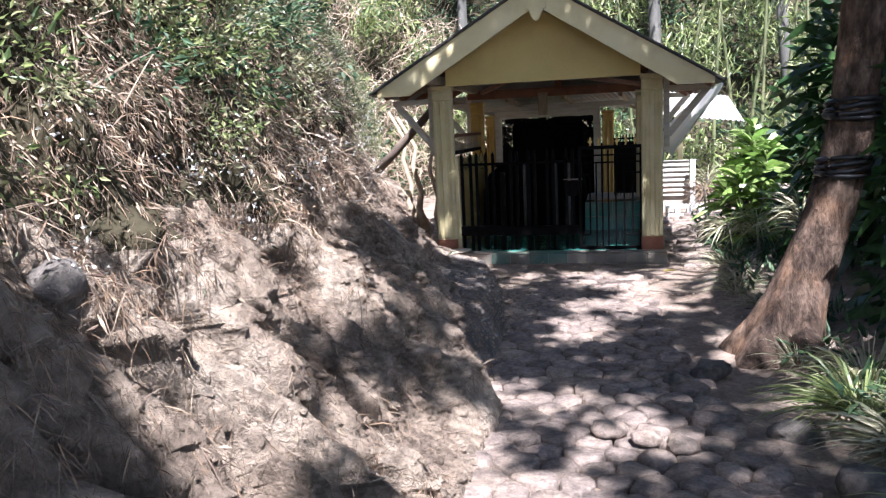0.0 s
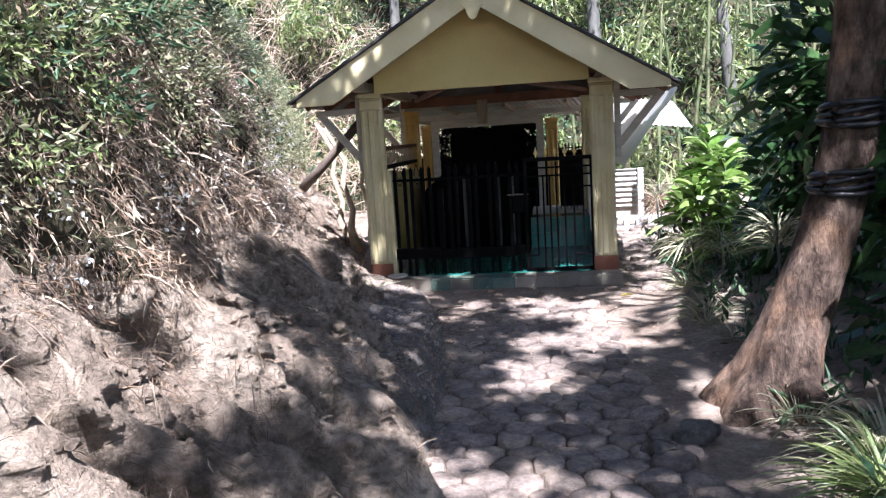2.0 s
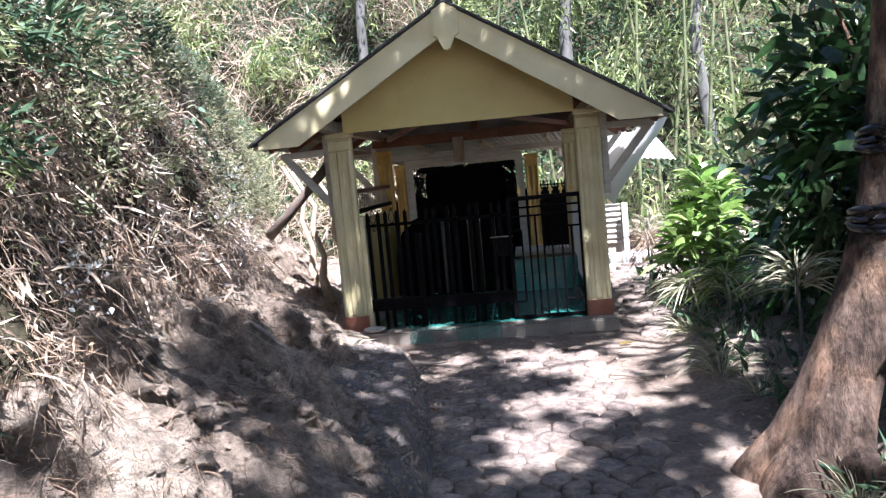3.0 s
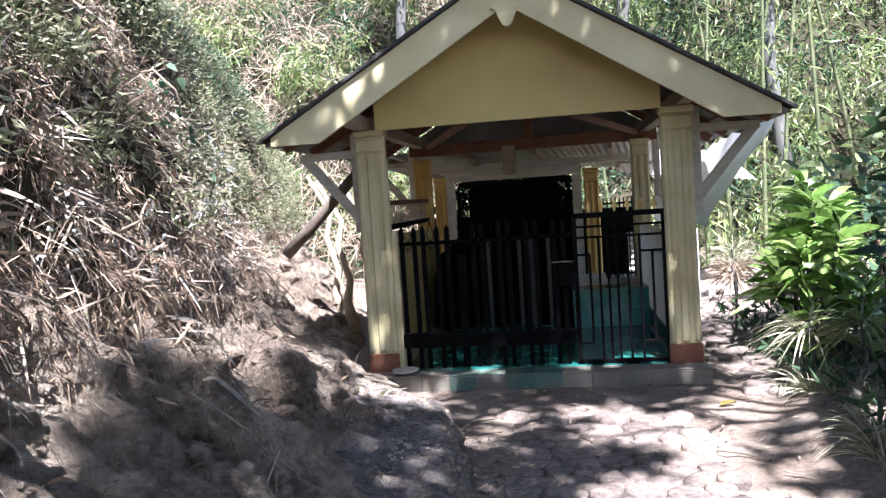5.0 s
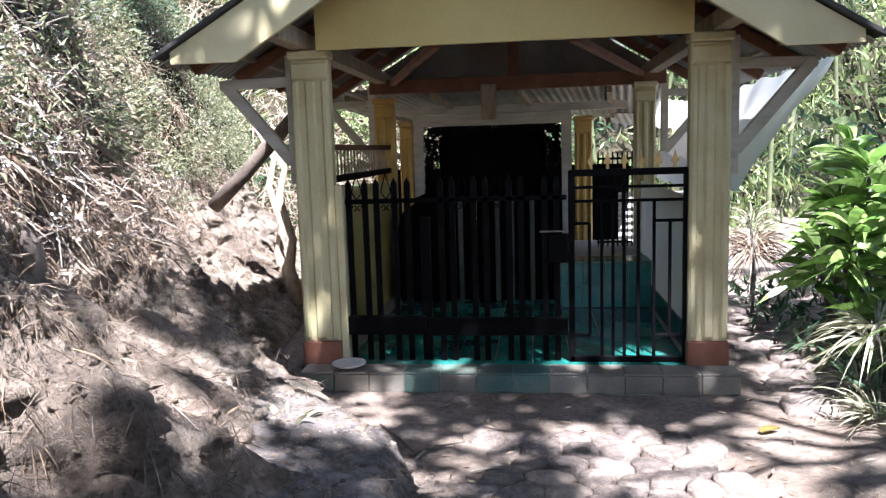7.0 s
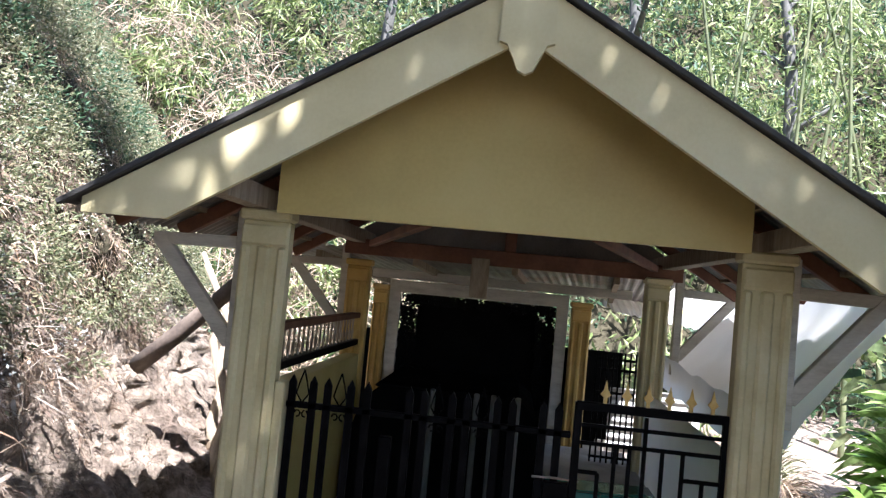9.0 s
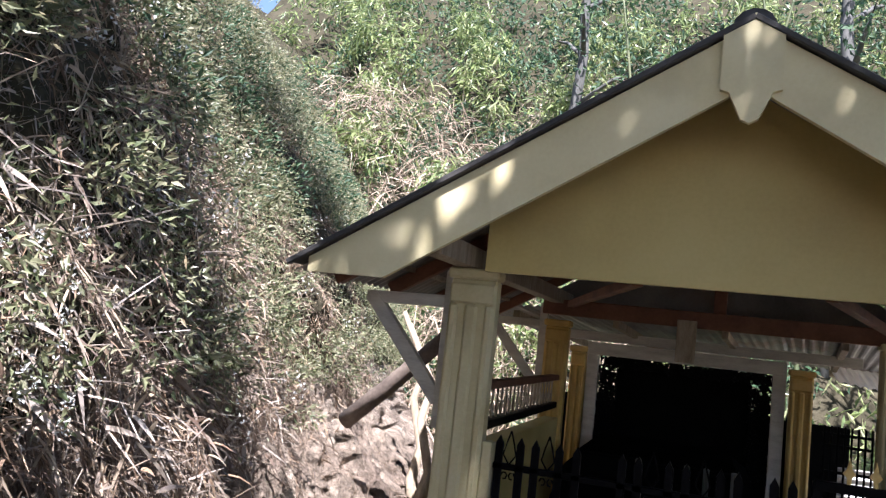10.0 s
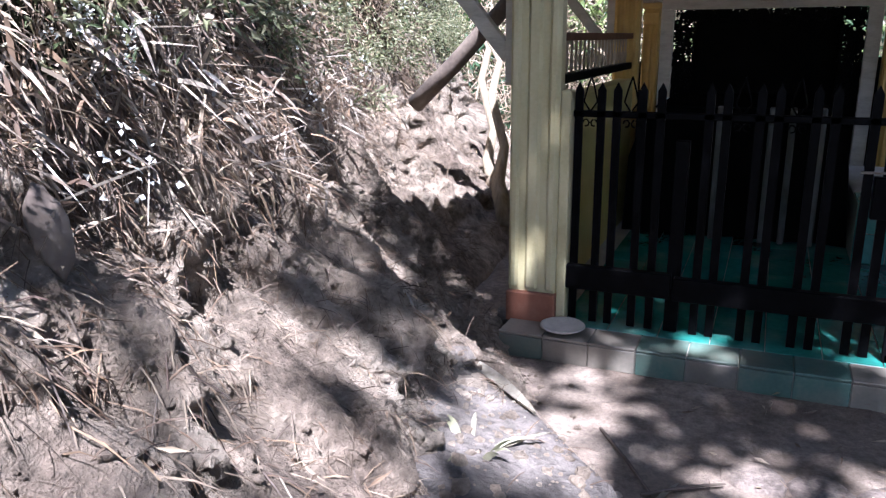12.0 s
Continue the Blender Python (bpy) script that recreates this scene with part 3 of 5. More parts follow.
p = on_hill(N, 0.5, 8, -6, 6.5, off=(0.0, 1.0), lo=0.3, hi=0.5, seed=50.0, bulge=2.0)
stuff("hillside_dry_stems", blades(p, rng.normal(size=(N, 3)) * np.array([1, 0.5, 0.8]) + np.array([0, -0.3, -0.2]), rng.uniform(0.2, 0.9, N), rng.uniform(0.008, 0.02, N), 0.3), TWIG, "tangle of pale dead bamboo stems on the hillside", "dead stems")


def bamboo(x, y, z, h, lean, r=0.04):
    t = thing("bamboo_plant", (x, y, z), "tall jointed green-grey bamboo plant on the slope", "bamboo", "bamboo plants on the hillside")
    k = int(h / 0.4)
    pts = [(x + lean[0] * (i / k) ** 1.6, y + lean[1] * (i / k) ** 1.6, z - 0.2 + h * i / k) for i in range(k + 1)]
    bm = bmesh.new()
    tube(bm, pts, [r * (1 - 0.6 * i / k) for i in range(k + 1)], 7)
    part("culm", bm, CULM, t, smooth=True)
    for i in range(1, k, 2):
        bm = bmesh.new()
        a, rr = Vector(pts[i]), r * (1 - 0.6 * i / k)
        tube(bm, [a - Vector((0, 0, 0.012)), a, a + Vector((0, 0, 0.012))], [rr * 0.9, rr * 1.25, rr * 0.9], 7)
        part("joint", bm, CULM, t)
    n = 130
    s = rng.uniform(0.35, 1, n)
    c = np.array([pts[int(v * k)] for v in s]) + rng.normal(size=(n, 3)) * 0.28
    vf = leaves(c, rng.normal(size=(n, 3)) * 0.6 + np.array([0, -0.1, -0.6]), rng.uniform(0.15, 0.3, n), rng.uniform(0.02, 0.045, n))
    raw("foliage", vf[0], vf[1], BAMBOO, t)
    return t


for x, y, z, h, l in ((3.2, 7.4, 0.2, 7, (1.4, -0.5)), (4.3, 7.2, 0.2, 7.5, (-1.2, -0.6)), (5.2, 7.6, 0.3, 8, (0.7, -0.4)), (2.4, 7.9, 0.5, 7, (-0.9, -0.3)), (6.3, 7.2, 0.3, 7, (-1.7, -0.7)),
                      (4.7, 8.3, 0.8, 8, (1.8, -0.2)), (7.2, 6.6, 0.2, 7, (-0.6, -0.5)), (1.2, 8.4, 1.0, 7, (1.0, -0.4)), (0.2, 8.6, 1.2, 6.5, (-0.7, -0.3)), (3.8, 6.7, 0.1, 6, (0.25, -0.1)),
                      (4.6, 6.4, 0.1, 6, (0.1, -0.2)), (5.4, 6.2, 0.1, 6, (-0.3, -0.1)), (6.0, 5.7, 0.1, 6.5, (0.5, -0.3))):
    bamboo(x, y, z, h, l)


def tree(x, y, z, h, r, lean, bark, leaf, crown, label, n=900, size=(0.1, 0.2), spread=1.3):
    t = thing("tree", (x, y, z), label, "tree")
    k = 9
    pts = [(x + lean[0] * (i / k) + 0.06 * math.sin(i * 1.7), y + lean[1] * (i / k), z - 0.2 + h * i / k) for i in range(k + 1)]
    bm = bmesh.new()
    tube(bm, pts, [r * (1.35 if i == 0 else 1 - 0.6 * i / k) for i in range(k + 1)], 10, 0.06)
    part("trunk", bm, bark, t, smooth=True)
    tips = []
    for i in range(7):
        a = Vector(pts[int(k * (0.5 + 0.07 * i))])
        d = Vector((math.cos(i * 2.4), math.sin(i * 2.4), 0.6)) * spread * rng.uniform(0.7, 1.2)
        bm = bmesh.new()
        tube(bm, [a, a + d * 0.5 + Vector((0, 0, 0.1)), a + d], [r * 0.4, r * 0.25, r * 0.08], 6)
        part("limb", bm, bark, t, smooth=True)
        tips += [a + d * f for f in (0.5, 0.8, 1.0)]
    tips = np.array(tips)
    c = tips[rng.integers(0, len(tips), n)] + rng.normal(size=(n, 3)) * 0.35 * spread
    vf = leaves(c, rng.normal(size=(n, 3)) + np.array([0, 0, -0.3]), rng.uniform(*size, n), rng.uniform(*size, n) * 0.4)
    raw("crown", vf[0], vf[1], leaf, t)
    return t


tree(2.9, 9.5, 1.4, 9, 0.16, (0.1, 0), GREYBARK, BLUEGREEN, None, "grey-trunked forest tree on the slope", 1600)
tree(5.6, 8.8, 0.8, 9, 0.14, (-0.5, 0), GREYBARK, BAMBOO, None, "grey-trunked forest tree on the slope", 1600)
tree(-1.5, 9.5, 2.5, 8, 0.13, (0.4, 0), GREYBARK, BLUEGREEN, None, "grey-trunked forest tree on the slope", 1600)
tree(8.6, 4.5, 0.2, 9, 0.17, (-0.5, 0), GREYBARK, BAMBOO, None, "grey-trunked forest tree on the slope", 1600)

# ---- the shelter ----
shelter = thing("shelter", (1.26, 1.3, 0.0), "small cream-painted gabled shelter with a fenced shrine inside", "shelter")
RX, RZ = 1.26, 2.93
SLOPES = {-1: 0.578, 1: 0.603}
part("platform", B(0.03, 2.53, -0.19, 5.4, -0.15, 0.085, bevel=0.01), CEMENT, shelter)
for i in range(12):
    x0 = 0.02 + i * 0.211
    part("plinth_tile", B(x0, x0 + 0.207, -0.203, -0.188, -0.02, 0.083, bevel=0.003), DUSTYTEAL if i in (0, 3, 5, 6) else GREYTILE, shelter)
for i in range(12):
    x0 = 0.02 + i * 0.211
    part("edge_tile", B(x0, x0 + 0.207, -0.203, -0.02, 0.086, 0.098, bevel=0.003), DUSTYTEAL if 3 <= i <= 6 else GREYTILE, shelter)
for i in range(9):
    for j in range(10):
        x0, y0 = 0.26 + i * 0.228, -0.014 + j * 0.3
        part("floor_tile", B(x0, x0 + 0.224, y0, y0 + 0.296, 0.086, 0.097, bevel=0.002), TEAL, shelter)


def column(x0, x1, y0, y1, z1, paint, base=True):
    c = part("column", B(x0, x1, y0, y1, 0.09, z1 - 0.05, bevel=0.008), paint, shelter)
    w = x1 - x0
    for a, b in ((0.0, 0.22), (0.35, 0.65), (0.78, 1.0)):
        part("moulding", B(x0 + w * a + 0.002, x0 + w * b - 0.002, y0 - 0.022, y0 + 0.004, 0.25, z1 - 0.17, bevel=0.013), paint, c)
    part("moulding", B(x0 + 0.002, x1 - 0.002, y0 - 0.019, y0 + 0.004, z1 - 0.169, z1 - 0.07, bevel=0.01), paint, c)
    part("capital", B(x0 - 0.012, x1 + 0.012, y0 - 0.032, y1 + 0.012, z1 - 0.05, z1, bevel=0.01), paint, c)
    if base:
        part("column_base", B(x0 - 0.006, x1 + 0.006, y0 - 0.029, y1 + 0.006, 0.085, 0.238, bevel=0.006), RED, c, "red-brown painted foot")


column(0.0, 0.228, 0.0, 0.085, 1.985, PALE)
column(2.295, 2.518, 0.0, 0.085, 1.985, PALE)
column(-0.01, 0.17, 2.42, 2.52, 1.86, OCHRE, False)
column(2.3, 2.48, 2.42, 2.52, 1.92, CREAM, False)
column(0.06, 0.19, 3.3, 3.4, 1.68, OCHRE, False)
column(1.83, 2.0, 3.3, 3.4, 1.68, OCHRE, False)

# gable, barge boards, pendant, roof
def slope_z(x, drop=0.0):
    return RZ - abs(x - RX) * SLOPES[-1 if x < RX else 1] - drop


part("gable_board", prism(bmesh.new(), [(0.2, 1.965), (2.285, 1.965), (2.285, slope_z(2.285, 0.1)), (RX, RZ - 0.1), (0.2, slope_z(0.2, 0.1))], -0.14, -0.105), GABLE, shelter)
for s in (-1, 1):
    e, c, low = 1.71 * s, 1.36 * s, 1.865 if s < 0 else 1.825
    part("barge_board", prism(bmesh.new(), [(RX, RZ - 0.016), (RX + e, slope_z(RX + e, 0.016)), (RX + e, low), (RX + c, low), (RX, RZ - 0.25)], -0.60, -0.572), CREAM, shelter, "wide cream barge board")
part("pendant", prism(bmesh.new(), [(RX - 0.105, 2.885), (RX, 2.945), (RX + 0.105, 2.885), (RX + 0.105, 2.655), (RX + 0.075, 2.645), (RX + 0.03, 2.545), (RX, 2.53), (RX - 0.03, 2.545), (RX - 0.075, 2.645), (RX - 0.105, 2.655)], -0.628, -0.602), CREAM, shelter, "pointed cream pendant board")
for s in (-1, 1):
    SL = SLOPES[s]
    bm = bmesh.new()
    ys = np.arange(-0.56, 2.95, 0.019)
    top, lowr = [], []
    for i, y in enumerate(ys):
        w = 0.008 * math.sin(y * 2 * math.pi / 0.076)
        top.append([bm.verts.new((RX + s * d, y, RZ - 0.02 - d * SL + w)) for d in (0.0, 1.79)])
    for a, b in zip(top, top[1:]):
        bm.faces.new((a[0], a[1], b[1], b[0]))
    part("roof_sheet", bm, ZINC, shelter, "corrugated zinc sheet")
    bm = bmesh.new()
    beam(bm, (RX, -0.618, RZ + 0.004), (RX + s * 1.8, -0.618, RZ + 0.004 - 1.8 * SL), 0.03, 0.024)
    part("roof_edge", bm, ROOFTOP, shelter, "dark felted roof edge")
    bm = bmesh.new()
    vs = [(RX, -0.6, RZ + 0.018), (RX + s * 1.8, -0.6, RZ + 0.018 - 1.8 * SL), (RX + s * 1.8, 2.95, RZ + 0.018 - 1.8 * SL), (RX, 2.95, RZ + 0.018)]
    bm.faces.new([bm.verts.new(v) for v in vs])
    bm.faces.new([bm.verts.new((x, y, z - 0.012)) for x, y, z in vs][::-1])
    part("roof_covering", bm, ROOFTOP, shelter, "dark roof covering")
    # under the roof: rafters, braces, wall plates
    for y in (-0.3, 0.35, 1.1, 1.8, 2.45):
        bm = bmesh.new()
        beam(bm, (RX, y, RZ - 0.07), (RX + s * 1.72, y, RZ - 0.07 - 1.72 * SL), 0.05, 0.07)
        part("rafter", bm, DARKWOOD, shelter)
    for d in (0.35, 0.75, 1.15, 1.6):
        bm = bmesh.new()
        beam(bm, (RX + s * d, -0.56, RZ - 0.025 - d * SL), (RX + s * d, 2.9, RZ - 0.025 - d * SL), 0.04, 0.028)
        part("batten", bm, WOOD, shelter)
    xo = RX + s * 1.15
    part("wall_plate", B(min(xo, xo + s * 0.1), max(xo, xo + s * 0.1), -0.5, 2.85, 1.99, 2.09), WOOD, shelter)
    for y in (0.16, 2.5):
        bm = bmesh.new()
        beam(bm, (RX + s * 1.28, y, 1.825), (RX + s * 1.76, y, 1.815), 0.045, 0.06)
        part("bracket_arm", bm, GREYWOOD, shelter)
        bm = bmesh.new()
        beam(bm, (RX + s * 1.74, y, 1.83), (RX + s * 1.32, y, 1.33), 0.05, 0.07)
        part("brace", bm, GREYWOOD, shelter, "weathered diagonal brace")
        part("bracket_post", B(*sorted((RX + s * 1.275, RX + s * 1.335)), y - 0.03, y + 0.03, 1.2, 1.98), GREYWOOD, shelter)
part("ridge_cap", tube(bmesh.new(), [(RX, -0.59, RZ - 0.03), (RX, 1, RZ - 0.025), (RX, 2.95, RZ - 0.025)], [0.08, 0.082, 0.082], 14), ROOFTOP, shelter, "dark rounded ridge cap", True)
part("rear_gable", prism(bmesh.new(), [(-0.1, 2.03), (2.6, 2.03), (2.6, slope_z(2.6, 0.06)), (RX, RZ - 0.06), (-0.1, slope_z(-0.1, 0.06))], 2.86, 2.875), ZINC, shelter, "rusty zinc rear gable")
part("tie_beam", B(-0.05, 2.57, 2.43, 2.53, 1.90, 2.02), DARKWOOD, shelter, "red-brown tie beam")
part("tie_beam", B(0.24, 2.28, 0.05, 0.12, 2.0, 2.09), DARKWOOD, shelter, "red-brown tie beam")
part("king_post", B(0.96, 1.1, 2.41, 2.43, 1.64, 1.95), WOOD, shelter)
bm = bmesh.new()
beam(bm, (1.25, 2.48, 2.0), (1.25, 2.48, 2.85), 0.09, 0.09)
part("king_post", bm, DARKWOOD, shelter)
for s in (-1, 1):
    bm = bmesh.new()
    beam(bm, (RX + s * 0.4, 0.1, 2.0), (RX + s * 1.1, 2.45, 1.99), 0.05, 0.05)
    part("cross_tie", bm, DARKWOOD, shelter)

# rear roof of loose zinc over the shrine
bm = bmesh.new()
for k, (x0, x1, tilt) in enumerate(((-0.75, 0.15, 0.05), (0.1, 0.95, -0.02), (0.9, 1.75, 0.04), (1.7, 2.6, -0.03))):
    rows = []
    for x in np.arange(x0, x1, 0.019):
        w = 0.009 * math.sin(x * 2 * math.pi / 0.076)
        rows.append([bm.verts.new((x + 0.12 * (y - 2.6), y, 1.93 + 0.004 * k + tilt * (x - x0) + (-0.075 * (y - 2.6)) + w)) for y in (2.62, 5.3)])
    for a, b in zip(rows, rows[1:]):
        bm.faces.new((a[0], b[0], b[1], a[1]))
part("rear_roof_sheet", bm, ZINC, shelter, "loose corrugated zinc sheets")
for x in (-0.3, 0.5, 1.3, 2.1):
    bm = bmesh.new()
    beam(bm, (x, 2.6, 1.88), (x + 0.3, 5.3, 1.68), 0.05, 0.06)
    part("rear_rafter", bm, WOOD, shelter)
# shrine doorway
part("door_frame", B(0.2, 0.3, 3.32, 3.4, 0.1, 1.72), GREYWOOD, shelter)
part("door_frame", B(1.7, 1.8, 3.32, 3.4, 0.1, 1.72), GREYWOOD, shelter)
part("door_frame", B(0.2, 1.8, 3.31, 3.4, 1.62, 1.73), GREYWOOD, shelter)
part("lintel", B(0.02, 2.35, 3.36, 3.46, 1.74, 1.82), GREYWOOD, shelter)
# Added black sheet fills the doorway to imitate its unlit inside.
part("doorway_shade_sheet", prism(bmesh.new(), [(0.33, 0.1), (1.69, 0.1), (1.69, 1.0), (1.56, 1.05), (1.56, 1.5), (1.5, 1.575), (0.5, 1.575), (0.44, 1.5), (0.44, 1.05), (0.33, 1.0)], 3.5, 3.52), CLOTHSHADE, shelter, "black sheet standing in for the dark doorway interior")
# Unseen walls, added black so the shrine inside stays dark.
part("unseen_rear_wall", B(-0.35, 2.6, 5.3, 5.38, 0.0, 1.15), CLOTHSHADE, shelter, "unseen rear wall, black to keep the shrine dark")
part("unseen_shrine_side", B(0.08, 0.12, 3.5, 5.3, 0.1, 1.2), CLOTHSHADE, shelter)
part("unseen_shrine_side", B(2.0, 2.04, 3.5, 5.3, 0.1, 1.2), CLOTHSHADE, shelter)
fret = []
for i in range(900):
    side = i % 3
    if side == 0:
        x, z = rng.uniform(0.31, 0.45), rng.uniform(0.75, 1.61)
    elif side == 1:
        x, z = rng.uniform(1.55, 1.69), rng.uniform(0.75, 1.61)
    else:
        x, z = rng.uniform(0.4, 1.6), rng.uniform(1.54, 1.615)
    fret.append((x, z, rng.uniform(0.012, 0.03), rng.uniform(0, 6.3)))
bm = bmesh.new()
for x, z, r, a in fret:
    tube(bm, [(x + r * math.cos(a + k * 0.8), 3.36 + 0.003 * (k % 2), z + r * math.sin(a + k * 0.8)) for k in range(7)], [0.0085] * 7, 4)
part("fretwork", bm, BLACK, shelter, "black carved fretwork")

# low side walls with rails
part("side_wall", B(0.04, 0.15, 0.1, 2.42, 0.09, 1.12), GABLE, shelter, "yellow low side wall")
part("side_wall", B(2.352, 2.364, 0.1, 2.42, 0.09, 1.06), TARP, shelter, "white sheet side wall")
part("skirting", B(2.336, 2.348, 0.24, 2.4, 0.1, 0.26, bevel=0), TEAL, shelter)
part("gate_pier", B(0.229, 0.275, 0.012, 0.1, 0.1, 1.19, bevel=0.006), PALE, shelter, "pale gate pier")
part("gate_pier", B(2.318, 2.35, 0.09, 0.2, 0.1, 1.1, bevel=0.006), WHITE, shelter)
for z0, z1, paint in ((1.19, 1.235, BLACK), (1.40, 1.44, DARKWOOD)):
    part("balustrade_rail", B(0.06, 0.13, 0.1, 2.42, z0, z1), paint, shelter)
for i in range(23):
    y = 0.13 + i * 0.1
    part("spindle", tube(bmesh.new(), [(0.095, y, 1.235), (0.095, y, 1.29), (0.095, y, 1.33), (0.095, y, 1.40)], [0.007, 0.011, 0.006, 0.009], 6), WOOD, shelter)

# teal plinth and draped tomb
plinth = thing("tiled_plinth", (2.0, 2.1, 0.1), "low plinth faced with glossy teal tiles behind the gate", "plinth")
part("core", B(1.62, 2.33, 1.62, 3.1, 0.099, 0.46), CEMENT, plinth)
for i in range(4):
    x0 = 1.62 + i * 0.178
    for j in range(2):
        part("tile", B(x0, x0 + 0.175, 1.605, 1.618, 0.1 + j * 0.18, 0.1 + j * 0.18 + 0.177, bevel=0.002), TEAL, plinth)
    part("tile", B(x0, x0 + 0.175, 1.605, 1.9, 0.462, 0.472, bevel=0.002), TEAL, plinth)
tomb = thing("draped_tomb", (1.0, 2.5, 0.1), "tomb draped in black cloth under the shelter", "tomb")
part("drape", prism(bmesh.new(), [(0.2, 0.1), (0.22, 0.62), (0.3, 0.86), (0.42, 0.95), (1.4, 0.95), (1.53, 0.86), (1.58, 0.6), (1.62, 0.1), (1.4, 0.115), (1.2, 0.1), (1.0, 0.115), (0.8, 0.1), (0.6, 0.115), (0.4, 0.1)], 1.95, 3.25), CLOTHSHADE, tomb)
part("top_cloth", B(0.38, 1.42, 1.93, 3.2, 0.952, 0.975, bevel=0.01), CLOTHSHADE, tomb)
for x in (0.8, 1.11, 1.23, 1.4):
    part("grave_post", B(x - 0.02, x + 0.02, 1.88, 1.925, 0.1, 0.98, bevel=0.008), GREYBARK, tomb, "dim weathered wooden post")

# ---- gates ----
def bar(x0, z0, x1, z1, w=0.022, y=0.05):
    bm = bmesh.new()
    if abs(x1 - x0) > abs(z1 - z0):
        box(bm, x0, x1, y - w * 0.4, y + w * 0.4, z0 - w / 2, z0 + w / 2, 0.002)
    else:
        box(bm, x0 - w / 2, x0 + w / 2, y - w * 0.4, y + w * 0.4, z0, z1, 0.002)
    return bm


gate = thing("metal_gate", (1.97, 0.05, 0.1), "black square-tube metal gate with gold spear tips", "gate")
for a in ((1.625, 0.115, 2.315, 0.115, 0.035), (1.625, 1.225, 2.315, 1.225, 0.04), (1.635, 0.10, 1.635, 1.24, 0.035), (2.295, 0.10, 2.295, 1.24, 0.042)):
    part("gate_frame", bar(*a), BLACK, gate)
for a in ((1.65, 1.14, 2.28, 1.14), (1.65, 1.06, 2.28, 1.06), (1.65, 0.93, 1.74, 0.93), (2.11, 0.94, 2.28, 0.94), (1.65, 0.26, 1.74, 0.26), (2.11, 0.26, 2.28, 0.26),
          (1.74, 0.26, 1.74, 0.93), (1.81, 0.13, 1.81, 1.06), (1.875, 0.13, 1.875, 1.06), (1.94, 0.13, 1.94, 1.2), (2.02, 0.13, 2.02, 1.06), (2.11, 0.13, 2.11, 1.06), (2.2, 0.26, 2.2, 0.94)):
    part("gate_bar", bar(*a, w=0.018), BLACK, gate)
for i in range(6):
    x = 1.75 + i * 0.095
    bm = prism(bmesh.new(), [(x - 0.008, 1.245), (x + 0.008, 1.245), (x + 0.008, 1.27), (x + 0.024, 1.285), (x + 0.01, 1.305), (x, 1.35), (x - 0.01, 1.305), (x - 0.024, 1.285), (x - 0.008, 1.27)], 0.044, 0.056)
    part("spear_tip", bm, GOLD, gate, "gold spear tip")
left_gate = thing("picket_gate", (0.92, 0.05, 0.1), "black painted picket gate with a heavy lower rail", "gate")
part("lower_rail", B(0.275, 0.755, 0.015, 0.06, 0.27, 0.385), BLACK, left_gate)
part("lower_rail", B(0.765, 1.61, 0.012, 0.06, 0.265, 0.372), BLACK, left_gate)
part("upper_rail", B(0.275, 1.61, 0.062, 0.085, 1.07, 1.1), BLACK, left_gate)
part("gate_post", B(0.73, 0.79, 0.062, 0.11, 0.1, 0.98), BLACK, left_gate)
for x in (0.3, 0.4, 0.47, 0.58, 0.66, 0.86, 0.93, 1.06, 1.13, 1.27, 1.34, 1.48, 1.55):
    part("picket", prism(bmesh.new(), [(x - 0.018, 0.1), (x + 0.018, 0.1), (x + 0.018, 1.19), (x, 1.225), (x - 0.018, 1.19)], 0.062, 0.078), BLACK, left_gate)
for x in (0.35, 0.53, 0.99, 1.2):
    bm = bmesh.new()
    for s in (-1, 1):
        tube(bm, [(x + s * 0.003, 0.07, 1.10), (x + s * 0.03, 0.07, 1.14), (x + s * 0.018, 0.07, 1.19), (x, 0.07, 1.25)], [0.004] * 4, 5)
        tube(bm, [(x + s * (0.018 + 0.014 * math.cos(k)), 0.07, 1.045 + 0.016 * math.sin(k)) for k in range(6)], [0.004] * 6, 5)
    part("scroll", bm, BLACK, left_gate)
part("latch_box", B(1.5, 1.615, 0.03, 0.075, 0.7, 0.87), BLACK, left_gate)
part("latch_rod", tube(bmesh.new(), [(1.45, 0.05, 0.885), (1.56, 0.05, 0.887), (1.66, 0.05, 0.883)], [0.006] * 3, 6), ZINC, left_gate, "bare metal latch rod")
back_gate = thing("inner_gate", (2.0, 2.55, 0.1), "tall dark inner gate with close bars", "gate")
for i in range(8):
    part("gate_bar", bar(2.0 + i * 0.043, 0.46, 2.0 + i * 0.043, 1.32, 0.014, 2.6), BLACK, back_gate)
for z in (0.5, 1.0, 1.18, 1.26):
    part("gate_rail", bar(1.99, z, 2.31, z, 0.02, 2.62), BLACK, back_gate)

# white tarpaulin under the right eave
def sheet(corners, nu, nv, sag, seed):
    a, b, c, d = (Vector(v) for v in corners)
    bm = bmesh.new()
    grid = []
    for j in range(nv + 1):
        row = []
        for i in range(nu + 1):
            u, v = i / nu, j / nv
            q = a.lerp(b, u).lerp(d.lerp(c, u), v)
            w = sag * math.sin(math.pi * u) * math.sin(math.pi * v) + 0.03 * noise.noise((u * 4 + seed, v * 3, seed)) + 0.012 * math.sin(u * 26 + v * 4 + seed)
            row.append(bm.verts.new(q + Vector((w * 0.6, 0, -w))))
        grid.append(row)
    for j in range(nv):
        for i in range(nu):
            bm.faces.new((grid[j][i], grid[j][i + 1], grid[j + 1][i + 1], grid[j + 1][i]))
    return bm


